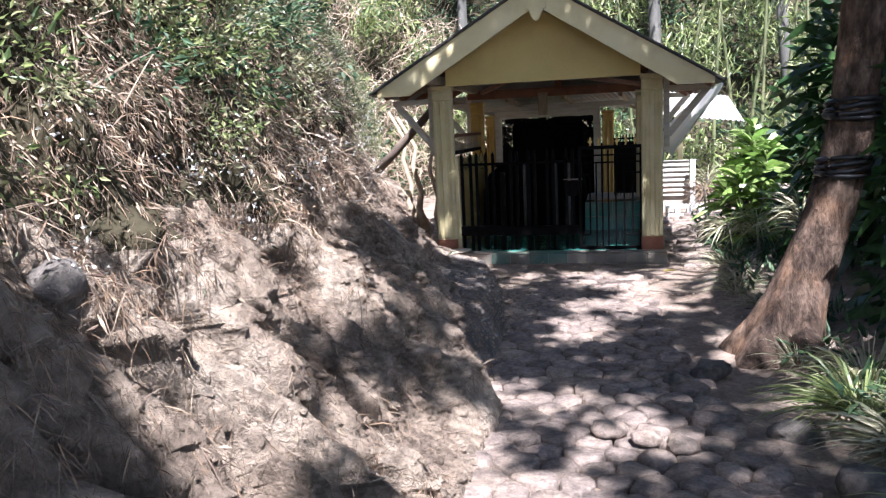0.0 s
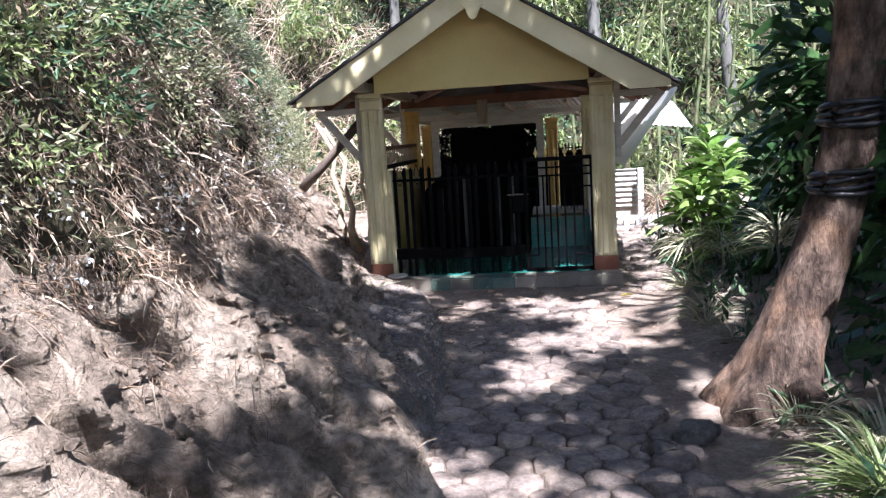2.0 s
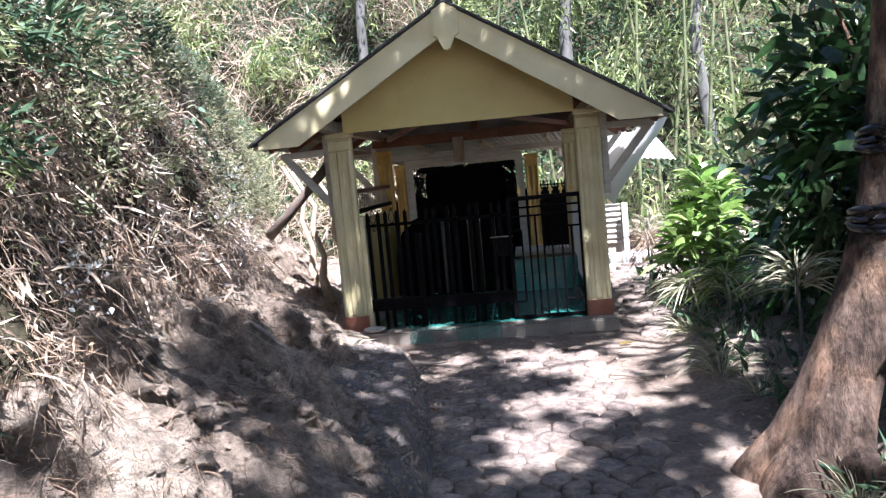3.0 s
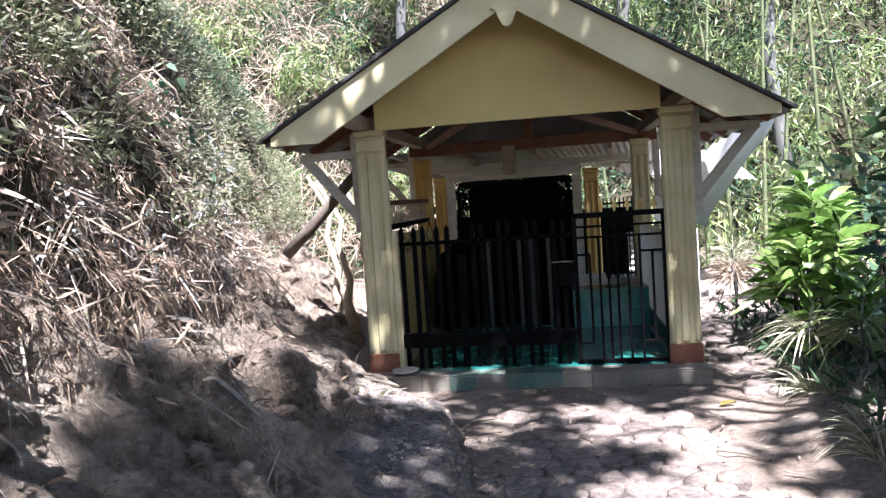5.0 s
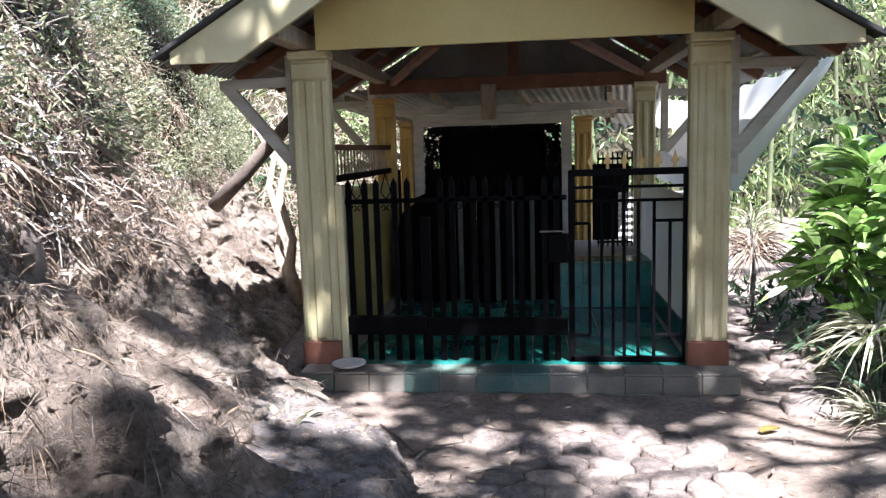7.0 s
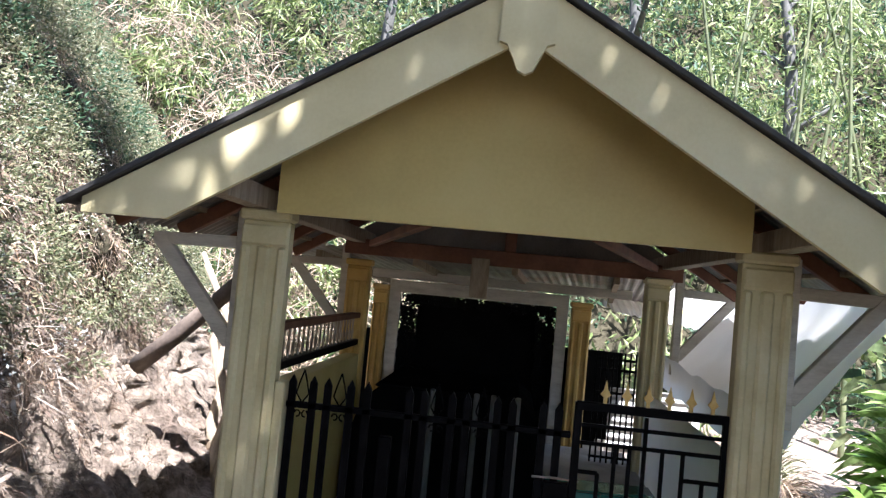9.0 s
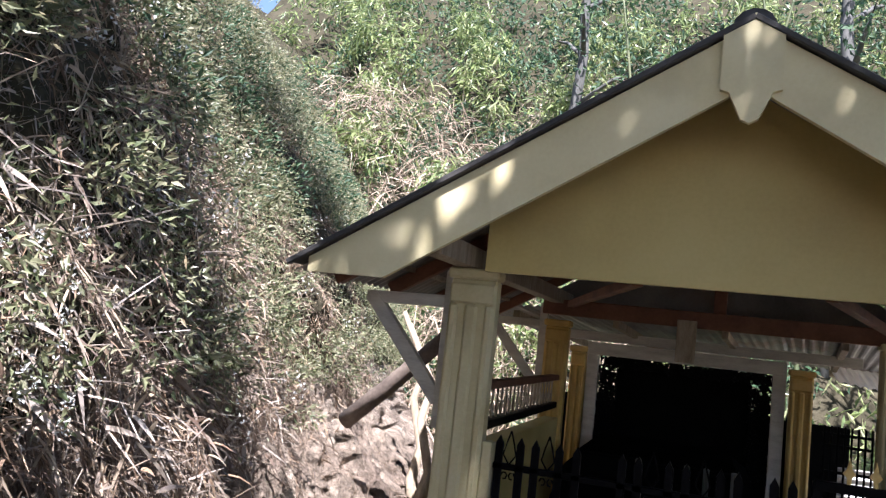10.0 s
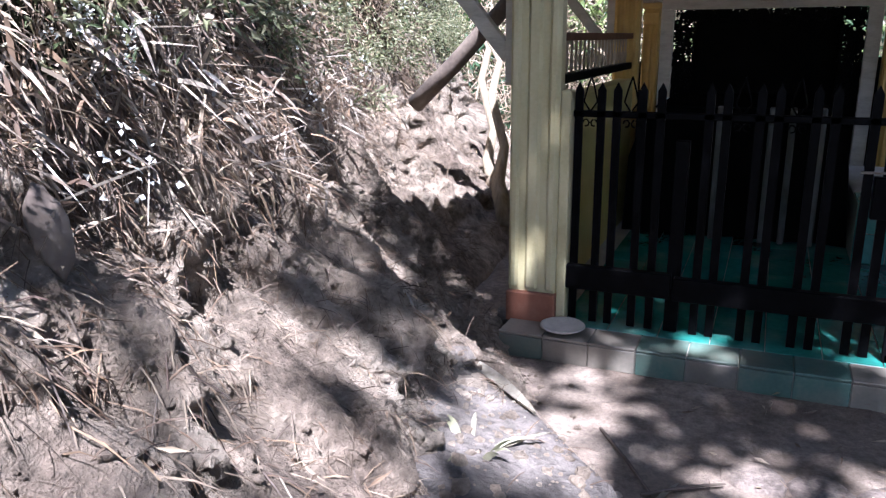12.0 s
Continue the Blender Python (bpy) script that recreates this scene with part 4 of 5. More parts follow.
tarp = thing("tarpaulin", (2.8, 1.6, 1.3), "white tarpaulin hung under the eave beside the shelter", "tarpaulin")
part("sheet", sheet([(3.16, 0.3, 1.86), (3.2, 2.8, 1.84), (2.56, 2.8, 1.22), (2.64, 0.3, 1.08)], 30, 14, 0.06, 2.0), TARP, tarp, smooth=True)
part("valance", sheet([(2.53, 2.7, 1.32), (2.56, 0.4, 1.22), (2.54, 0.4, 1.0), (2.53, 2.7, 1.08)], 60, 3, 0.0, 5.0), TARP, tarp, smooth=True)

# far hut beside the path
hut = thing("far_hut", (3.3, 4.9, 0.0), "small hut with a sunlit pale roof beside the path", "hut")
rows, bm = [], bmesh.new()
for x in np.arange(2.3, 4.0, 0.02):
    rows.append([bm.verts.new((x, y, 1.62 + 0.24 * (y - 4.3) - 0.12 * (x - 2.3) + 0.01 * math.sin(x * 80))) for y in (4.3, 6.2)])
for a, b in zip(rows, rows[1:]):
    bm.faces.new((a[0], b[0], b[1], a[1]))
part("roof", bm, TARP, hut, "sunlit pale corrugated roof")
part("post", B(3.02, 3.11, 4.75, 4.84, -0.1, 1.7), CREAM, hut)
part("post", B(3.2, 3.28, 4.45, 4.53, -0.1, 0.84), WHITE, hut, "white short post")
bm, rows = bmesh.new(), []
for z in np.arange(0.24, 0.83, 0.0125):
    rows.append([bm.verts.new((x, 4.68 + 0.012 * math.sin(z * 75), z)) for x in (2.4, 3.2)])
for a, b in zip(rows, rows[1:]):
    bm.faces.new((a[0], a[1], b[1], b[0]))
part("panel", bm, ZINC, hut, "corrugated zinc panel")
part("wall", B(2.3, 3.2, 4.72, 4.78, -0.1, 0.26), CEMENT, hut)

# white pierced concrete blocks
for i in range(4):
    t = thing("vent_block", (2.86 + i * 0.175, 3.85, 0.0), "white painted pierced concrete block beside the path", "concrete block", "white blocks by the path")
    x = 2.78 + i * 0.175
    bm = bmesh.new()
    for a in ((x, x + 0.035), (x + 0.135, x + 0.17)):
        box(bm, a[0], a[1], 3.76, 3.98, -0.03, 0.17, 0.006)
    box(bm, x + 0.035, x + 0.135, 3.76, 3.98, -0.03, 0.035, 0.004)
    box(bm, x + 0.035, x + 0.135, 3.76, 3.98, 0.125, 0.17, 0.004)
    part("block", bm, WHITE, t)

# ---- big leaning tree beside the path, with the crown that shades the place ----
big = thing("leaning_tree", (3.0, -3.55, 0.0), "leaning rough-barked tree with black plastic bands round its trunk", "tree")
TR = [((2.98, -3.55, -0.15), 0.360), ((3.0, -3.55, 0.05), 0.270), ((3.07, -3.55, 0.22), 0.211), ((3.13, -3.56, 0.42), 0.176), ((3.2, -3.58, 0.65), 0.155), ((3.27, -3.6, 0.9), 0.140), ((3.325, -3.62, 1.15), 0.131),
      ((3.36, -3.64, 1.45), 0.128), ((3.39, -3.66, 1.8), 0.124), ((3.42, -3.7, 2.3), 0.122), ((3.62, -3.72, 3.2), 0.117), ((4.0, -3.7, 4.4), 0.108), ((4.45, -3.6, 5.6), 0.090), ((4.9, -3.5, 6.6), 0.054)]
bm = bmesh.new()
rings = []
for i in range(len(TR) - 1):
    for f in np.arange(0, 1, 0.125):
        c = Vector(TR[i][0]).lerp(Vector(TR[i + 1][0]), f)
        r = TR[i][1] * (1 - f) + TR[i + 1][1] * f
        ring = []
        for k in range(64):
            a = 2 * math.pi * k / 64
            flute = 1 + (0.35 * max(0, 0.45 - c.z)) * math.sin(a * 5 + 0.8) + 0.10 * fbm(math.cos(a) * 1.3, math.sin(a) * 1.3, c.z * 1.1, 4) + 0.05 * abs(fbm(math.cos(a) * 4, math.sin(a) * 4, c.z * 1.6, 3)) + 0.03 * fbm(math.cos(a) * 9, math.sin(a) * 9, c.z * 6, 3)
            ring.append(bm.verts.new((c.x + r * flute * math.cos(a), c.y + r * flute * math.sin(a), c.z)))
        rings.append(ring)
for u, v in zip(rings, rings[1:]):
    for k in range(64):
        bm.faces.new((u[k], u[(k + 1) % 64], v[(k + 1) % 64], v[k]))
bm.faces.new(rings[-1])
part("trunk", bm, BARK, big, smooth=True)
for z, c in ((1.17, (3.33, -3.62)), (1.5, (3.365, -3.645))):
    bm = bmesh.new()
    for j in range(4):
        pts = [(c[0] + (0.142 + 0.006 * math.sin(5 * a + j)) * math.cos(a), c[1] + (0.142 + 0.006 * math.sin(4 * a)) * math.sin(a), z + (j - 1.5) * 0.024 + 0.02 * math.sin(a + j)) for a in np.linspace(0, 6.29, 26)]
        tube(bm, pts, [0.016] * 26, 6, 0.25, j)
    part("plastic_band", bm, BAND, big, "black plastic wrapped round the trunk", True)
for i in range(2):
    a = (1.2, 5.2)[i]
    bm = bmesh.new()
    tube(bm, [(3.0 + 0.22 * math.cos(a), -3.55 + 0.22 * math.sin(a), 0.14), (3.0 + 0.4 * math.cos(a), -3.55 + 0.4 * math.sin(a), 0.05), (3.0 + 0.65 * math.cos(a + 0.1), -3.55 + 0.65 * math.sin(a + 0.1), -0.03)], [0.1, 0.06, 0.03], 8, 0.1)
    part("root", bm, BARK, big, smooth=True)
for i in range(9):
    a = Vector(TR[10 + i % 3][0])
    e = a + Vector((math.cos(i * 2.3) * 3.4, math.sin(i * 2.3) * 3.4 - 1.2, 2.6 - 0.5 * (i % 3)))
    bm = bmesh.new()
    tube(bm, [a, a.lerp(e, 0.4) + Vector((0, 0, 0.25)), a.lerp(e, 0.75), e], [0.034, 0.018, 0.010, 0.004], 7)
    part("limb", bm, BARK, big, smooth=True)

GAPS = ((0.66, -5.85, 0.26), (0.72, -6.2, 0.24), (0.98, -5.75, 0.22), (0.56, -4.66, 0.24), (0.28, -5.65, 0.24), (0.1, -5.1, 0.24), (1.3, -5.35, 0.5), (1.7, -5.7, 0.4), (1.77, -2.95, 0.36), (2.36, -2.15, 0.38), (0.45, -4.4, 0.34), (0.38, -4.9, 0.22), (0.0, -3.9, 0.22), (-0.1, -3.2, 0.2),
        (-1.15, 1.75, 0.8), (-1.5, 2.7, 0.7), (1.14, -0.95, 0.17), (1.65, -0.85, 0.15), (2.2, -1.43, 0.42), (0.66, -0.62, 0.16), (2.67, -0.85, 0.3), (-0.08, -2.3, 0.2), (-0.36, -1.5, 0.44), (0.3, -0.42, 0.12), (0.14, -1.87, 0.24),
        (2.98, -3.4, 0.45), (2.1, -4.9, 0.3), (3.6, 1.5, 0.8), (3.0, 2.9, 0.8), (3.4, 4.6, 1.2), (-0.6, -0.5, 0.3), (-1.2, -1.3, 0.5), (3.2, 1.2, 0.5), (3.1, -0.95, 0.3), (3.0, -1.7, 0.26), (-0.06, 0.26, 0.06), (-0.27, 0.86, 0.1), (0.9, 0.02, 0.08), (1.6, 0.08, 0.12), (2.05, 0.25, 0.15), (0.08, -5.9, 0.28), (-0.1, -5.5, 0.22), (0.0, -4.6, 0.36), (-0.4, -3.2, 0.3), (-0.2, -3.65, 0.25), (-0.15, -3.0, 0.3), (0.12, -3.35, 0.13), (1.3, -4.4, 0.25), (1.75, -4.6, 0.2), (-0.35, -2.7, 0.22), (1.5, -5.7, 0.42), (3.2, -4.6, 0.4), (0.05, -0.75, 0.12), (-0.9, -4.8, 0.5), (-0.5, -5.2, 0.3), (3.3, 0.9, 0.6), (2.95, 0.3, 0.35), (2.9, -0.4, 0.25), (1.75, -1.25, 0.22), (2.0, -1.0, 0.2), (3.6, -0.45, 0.4), (3.2, -1.3, 0.25))


def opening(x, y):
    """How thick the canopy stands over a place on the ground; lower is more open."""
    if -0.8 < x < 2.6 and -0.1 < y < 1.4:
        return 0.6
    if x > 2.95 and y < 0.6:
        return 0.6
    if -0.45 < x <= 2.95 and -8 < y <= 0.2:
        return 0.36
    if x < -0.5 and y > 0.2:
        return -0.3
    if x < -0.4 and y < -2.5:
        return -0.2
    return 0.1 if x > -0.3 else -0.02


def crown_leaves(n, seed):
    """Leaves in a broad crown, thinner where the canopy opens."""
    r = np.random.default_rng(seed)
    out = []
    while len(out) < n:
        z = r.uniform(6.0, 7.0)
        gx0, gy0 = r.uniform(-6, 7), r.uniform(-14, 4.5)
        v = noise.noise((gx0 * 1.15, gy0 * 1.15, 3.0)) + 0.45 * noise.noise((gx0 * 2.6, gy0 * 2.6, 9.0))
        if v > opening(gx0, gy0) or any((gx0 - a) ** 2 + (gy0 - b) ** 2 < (0.1 + c * (0.85 + 0.9 * noise.noise((gx0 * 4.5, gy0 * 4.5, 1.0)))) ** 2 for a, b, c in GAPS):
            continue
        k = z / SUN_FROM.z
        out.append((gx0 + SUN_FROM.x * k, gy0 + SUN_FROM.y * k, z))
    return np.array(out)


N = 66000
c = crown_leaves(N, 5)
vf = leaves(c, rng.normal(size=(N, 3)) * np.array([1, 1, 0.35]), rng.uniform(0.16, 0.32, N), rng.uniform(0.07, 0.14, N), 0.1)
raw("crown", vf[0], vf[1], GLOSSY, big, "broad leafy crown")

# climbing and overhanging broad leaves behind the trunk
def broad_shrub(name, x, y, z, n, spread, size, material, label, stems=5, up=0.2, lo=0.1):
    t = thing(name, (x, y, z), label, "shrub")
    for i in range(stems):
        a = i * 2.4
        bm = bmesh.new()
        tube(bm, [(x + 0.05 * math.cos(a), y + 0.05 * math.sin(a), z - 0.1), (x + 0.4 * spread[0] * math.cos(a), y + 0.4 * spread[1] * math.sin(a), z + spread[2] * 0.9), (x + 0.8 * spread[0] * math.cos(a), y + 0.8 * spread[1] * math.sin(a), z + spread[2] * 1.7)], [0.025, 0.018, 0.008], 6)
        part("stem", bm, BARK, t)
    c = np.array([x, y, z + spread[2]]) + np.clip(rng.normal(size=(n, 3)) * 0.55, -1, 1) * np.array(spread)
    c[:, 2] = np.maximum(c[:, 2], z + lo)
    w = unit(c - np.array([x, y, z + spread[2] * 0.6])) + rng.normal(size=(n, 3)) * 0.6 + np.array([0, 0, up - 0.4])
    L = rng.uniform(*size, n)
    vf = blades(c, w, L, L * rng.uniform(0.26, 0.38, n), 0.3, 3)
    raw("foliage", vf[0], vf[1], material, t)
    return t


for x, y, n, s in ((4.5, -2.7, 1000, (0.7, 0.8, 1.25)), (4.1, -1.2, 900, (0.55, 0.6, 1.0)), (4.1, -3.6, 800, (0.5, 0.7, 1.0)), (4.6, -1.2, 800, (0.9, 0.8, 1.4)), (4.9, -4.2, 800, (0.8, 0.9, 1.3)), (5.4, -5.6, 600, (1, 1, 1.4)), (5.4, -0.2, 600, (0.9, 0.9, 1.6)), (5.2, -3.4, 600, (0.8, 1, 1.7))):
    broad_shrub("dark_shrub", x, y, 0.15, n, s, (0.14, 0.30), GLOSSY, "dense dark glossy-leaved shrub beside the path")
broad_shrub("overhanging_shrub", 4.35, -1.75, 0.9, 800, (0.75, 0.7, 1.0), (0.16, 0.3), GLOSSY, "tall glossy-leaved shrub overhanging the path")
broad_shrub("leafy_shrub", 4.6, 1.6, 0.1, 500, (0.7, 0.9, 0.7), (0.14, 0.26), BLUEGREEN, "leafy green shrub beside the path")
broad_shrub("leafy_shrub", 5.2, 3.2, 0.1, 600, (0.9, 0.9, 1.0), (0.14, 0.26), BAMBOO, "leafy green shrub beside the path")


def corn_plant(x, y, h, n=34, size=(0.28, 0.42), leaf=LIME):
    """A cane with rosettes of strap leaves."""
    t = thing("corn_plant", (x, y, 0.05), "bright green strap-leaved corn plant beside the path", "plant", "corn plants beside the path")
    for i in range(3):
        ex, ey, ez = x + 0.16 * math.cos(i * 2.1 + x), y + 0.16 * math.sin(i * 2.1 + x), h * (0.7 + 0.15 * i)
        bm = bmesh.new()
        tube(bm, [(x, y, 0.0), ((x + ex) / 2, (y + ey) / 2, ez * 0.5), (ex, ey, ez)], [0.022, 0.018, 0.015], 7)
        part("cane", bm, GREYBARK, t, smooth=True)
        a = rng.uniform(0, 6.28, n)
        lift = rng.uniform(-0.2, 1.3, n)
        base = np.stack([np.full(n, ex), np.full(n, ey), ez - 0.3 + 0.32 * (lift + 0.2) / 1.5], 1)
        L = rng.uniform(*size, n)
        vf = blades(base, np.stack([np.cos(a), np.sin(a), lift], 1), L, L * 0.2, 0.45, 5)
        raw("leaf_rosette", vf[0], vf[1], leaf, t)
    return t


for x, y, h in ((3.4, 0.75, 1.0), (3.5, 0.5, 1.2), (3.6, 1.0, 1.35), (3.55, 0.15, 0.65), (3.75, 1.4, 1.15)):
    corn_plant(x, y, h)


def spiky(name, x, y, z, n, L, W, lift, material, label, cane=0.0, group=""):
    t = thing(name, (x, y, z), label, "plant", group)
    if cane:
        bm = bmesh.new()
        tube(bm, [(x, y, z - 0.05), (x + 0.02, y, z + cane * 0.5), (x - 0.01, y, z + cane)], [0.014, 0.012, 0.011], 6)
        part("cane", bm, GREYBARK, t)
    a = rng.uniform(0, 6.28, n)
    up = rng.uniform(*lift, n)
    base = np.stack([x + 0.05 * np.cos(a), y + 0.05 * np.sin(a), z + cane * rng.uniform(0.75, 1.05, n)], 1)
    ln = rng.uniform(*L, n)
    vf = blades(base, np.stack([np.cos(a), np.sin(a), up], 1), ln, np.full(n, W) * rng.uniform(0.7, 1.3, n), 0.5, 5)
    raw("leaves", vf[0], vf[1], material, t)
    return t


spiky("dry_dracaena", 3.13, 1.75, 0.0, 230, (0.2, 0.38), 0.009, (-0.5, 1.2), DRYLEAF, "thin-leaved dracaena with half-dry brown leaves", 0.62)
spiky("dry_dracaena", 3.2, 2.05, 0.0, 120, (0.2, 0.36), 0.009, (0.2, 1.6), PALEGRASS, "thin-leaved dracaena with pale green leaves", 0.75)
spiky("dracaena", 3.12, -0.5, 0.05, 90, (0.25, 0.42), 0.014, (-0.2, 1.3), PALEGRASS, "spiky dracaena with pale arching leaves", 0.4)
spiky("dracaena", 3.35, -0.75, 0.05, 90, (0.25, 0.42), 0.014, (-0.4, 1.3), BAMBOO, "spiky dracaena with arching leaves", 0.45)
spiky("dracaena", 3.45, -2.1, 0.1, 110, (0.25, 0.5), 0.014, (0.1, 1.5), PALEGRASS, "spiky dracaena with pale arching leaves", 0.65)
for x, y, n, m in ((2.98, -2.05, 110, PALEGRASS), (3.05, -1.7, 120, PALEGRASS), (3.1, -2.5, 90, PALEGRASS), (3.25, -1.35, 100, PALEGRASS), (3.3, -4.35, 170, PALEGRASS), (3.15, -4.75, 170, BAMBOO), (3.25, -5.25, 180, PALEGRASS), (3.45, -4.9, 150, BAMBOO),
                   (3.05, -0.75, 110, PALEGRASS), (3.15, -0.3, 100, PALEGRASS), (3.2, -1.0, 110, PALEGRASS), (3.28, -5.9, 160, BAMBOO), (3.05, -3.95, 70, PALEGRASS), (3.35, 0.35, 70, PALEGRASS)):
    spiky("grass_tuft", x, y, 0.06, n + (110 if y < -4 else 0), (0.16, 0.42) if y > -4 else (0.25, 0.62), 0.008 if y > -4 else 0.011, (0.3, 2.0), m, "tuft of narrow pale-edged grass beside the path", 0.0, "grass tufts beside the path")
N = 2200
p = np.stack([rng.uniform(3.0, 4.6, N), rng.uniform(-7, 2.5, N), np.full(N, 0.14)], 1)
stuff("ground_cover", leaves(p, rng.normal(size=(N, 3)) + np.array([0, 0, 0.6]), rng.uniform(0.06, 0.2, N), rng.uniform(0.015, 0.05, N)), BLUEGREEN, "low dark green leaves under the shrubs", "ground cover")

# leaves and flowering weeds reaching in from the bank, close to the eye
near = thing("overhanging_vine", (0.0, -2.95, 1.95), "grey-green broad-leaved vine overhanging from the bank", "vine")
part("stem", tube(bmesh.new(), [(-0.3, -2.9, 1.98), (0.0, -2.95, 1.99), (0.1, -2.98, 1.9), (0.16, -3.0, 1.68)], [0.006, 0.005, 0.004, 0.002], 6), TWIG, near)
for i in range(15):
    f = i / 14
    base = np.array([[0.02 + 0.14 * f + rng.normal() * 0.03, -2.98 + rng.normal() * 0.05, 1.96 - 0.3 * f * f + rng.normal() * 0.03]])
    vf = blades(base, np.array([[0.3 + rng.normal() * 0.4, -0.2 + rng.normal() * 0.3, -0.9]]), np.array([rng.uniform(0.04, 0.065)]), np.array([rng.uniform(0.02, 0.032)]), 0.1, 4)
    raw("leaf", vf[0], vf[1], BLUEGREEN, near)
for x, y, z in ((0.16, -2.85, 1.62), (-0.12, -2.78, 1.7), (-0.08, -2.35, 1.7), (0.22, -3.05, 1.45), (-0.15, -2.2, 1.5)):
    t = thing("flowering_weed", (x - 0.15, y, z - 0.1), "pale green weed with clusters of tiny white flowers on the bank", "weed", "flowering weeds on the bank")
    n = 260
    c = np.array([x - 0.03, y, z]) + rng.normal(size=(n, 3)) * np.array([0.06, 0.1, 0.06])
    vf = leaves(c, rng.normal(size=(n, 3)) + np.array([0.4, 0, -0.2]), rng.uniform(0.015, 0.045, n), rng.uniform(0.006, 0.016, n))
    raw("foliage", vf[0], vf[1], GREEN, t)
    n = 200
    k = rng.integers(0, 14, n)
    hub = np.array([x, y, z]) + rng.normal(size=(14, 3)) * np.array([0.05, 0.1, 0.06])
    vf = leaves(hub[k] + rng.normal(size=(n, 3)) * 0.008, rng.normal(size=(n, 3)), rng.uniform(0.005, 0.011, n), rng.uniform(0.004, 0.008, n))
    tagged(raw("blossom", vf[0], vf[1], FLOWER, t), kind="stuff")

# log propped from the bank to the roof, and roots behind it
log = thing("propped_log", (-1.0, 1.4, 1.05), "weathered log propped between the bank and the roof", "log")
part("log", tube(bmesh.new(), [(-1.15, 1.42, 0.98), (-0.85, 1.38, 1.25), (-0.45, 1.3, 1.62), (-0.2, 1.25, 1.86)], [0.058, 0.056, 0.053, 0.05], 10, 0.06), LOG, log, smooth=True)
for i, (x, y, z, h, r) in enumerate(((-0.72, 1.9, 0.45, 1.25, 0.036), (-0.62, 2.5, 0.3, 1.4, 0.032), (-1.05, 2.6, 0.5, 1.3, 0.036))):
    t = thing("bare_root", (x, y, z), "bare grey-brown tree root on the bank", "root", "bare roots on the bank")
    part("root", tube(bmesh.new(), [(x + 0.14, y - 0.15, z - 0.35), (x + 0.02, y - 0.04, z - 0.05), (x + 0.06, y, z + 0.2), (x - 0.07, y + 0.05, z + h * 0.45), (x - 0.02, y + 0.1, z + h * 0.65), (x - 0.3, y + 0.2, z + h)], [r * 1.8, r * 1.3, r, r * 0.9, r * 0.8, r * 0.6], 9, 0.22, i), WOOD, t, smooth=True)

# ---- rocks and loose stones ----
def rock(x, y, z, sx, sy, sz, material=ROCK, name="rock", label="rough grey-brown rock half buried in earth", group=""):
    bm = bmesh.new()
    bmesh.ops.create_icosphere(bm, subdivisions=3, radius=1)
    o = rng.uniform(0, 50)
    for v in bm.verts:
        d = (0.85 + 0.34 * fbm(v.co.x * 0.9 + o, v.co.y * 0.9, v.co.z * 0.9, 3) + 0.10 * fbm(v.co.x * 3 + o, v.co.y * 3, v.co.z * 3, 3)) * 0.9
        v.co = Vector((x + v.co.x * sx * d, y + v.co.y * sy * d, z + v.co.z * sz * d))
    ob = part(name, bm, material, smooth=True)
    return tagged(ob, label, "rock", group)


rock(2.55, -4.02, 0.03, 0.13, 0.11, 0.085, label="large dark rounded stone at the path edge")
rock(1.98, -4.95, 0.02, 0.11, 0.08, 0.06, STONE, label="pale loose stone lying on the path")
rock(2.15, -5.05, 0.02, 0.09, 0.07, 0.05, STONE, label="pale loose stone lying on the path")
rock(2.3, -5.1, 0.02, 0.1, 0.08, 0.05, STONE, label="pale loose stone lying on the path")
rock(2.36, -3.72, 0.0, 0.13, 0.10, 0.06, STONE, label="pale rounded stone at the path edge")
rock(2.22, -3.92, 0.0, 0.12, 0.09, 0.055, STONE, label="pale rounded stone at the path edge")
rock(2.36, -4.15, 0.0, 0.11, 0.10, 0.065)
rock(3.12, -1.05, 0.06, 0.14, 0.12, 0.11)
rock(3.3, -0.55, 0.06, 0.17, 0.14, 0.12)
rock(3.0, -5.6, 0.05, 0.24, 0.2, 0.14)
rock(2.85, -4.85, 0.0, 0.16, 0.13, 0.08)
rock(3.55, 1.1, 0.03, 0.18, 0.13, 0.12)
rock(3.6, 0.75, 0.03, 0.14, 0.12, 0.1)
rock(0.5, -6.72, 1.12, 0.09, 0.1, 0.08, label="grey rock stuck in the bank")
rock(0.04, -2.52, 1.12, 0.03, 0.045, 0.1, LOG, "stump", "old dark stump sticking out of the bank")
for x, y in ((-0.12, -0.02), (-0.2, 0.1), (-0.08, 0.18), (-0.28, -0.12), (-0.16, -0.2), (-0.3, 0.25)):
    rock(x, y, 0.02, rng.uniform(0.05, 0.08), rng.uniform(0.05, 0.07), rng.uniform(0.04, 0.08), group="broken stones beside the platform", label="broken stone beside the platform corner")
for i in range(80):
    y = rng.uniform(-7, 0.3) if i < 30 else rng.uniform(-6.9, -3.8)
    h = rng.uniform(0.05, 0.95)
    a = bank_at(y, h)
    s = rng.uniform(0.02, 0.05)
    rock(a[0] + 0.01, y, a[2], s, s * 1.2, s * 0.8, SOIL, "clod", "dry clod of earth on the bank", "clods on the bank")
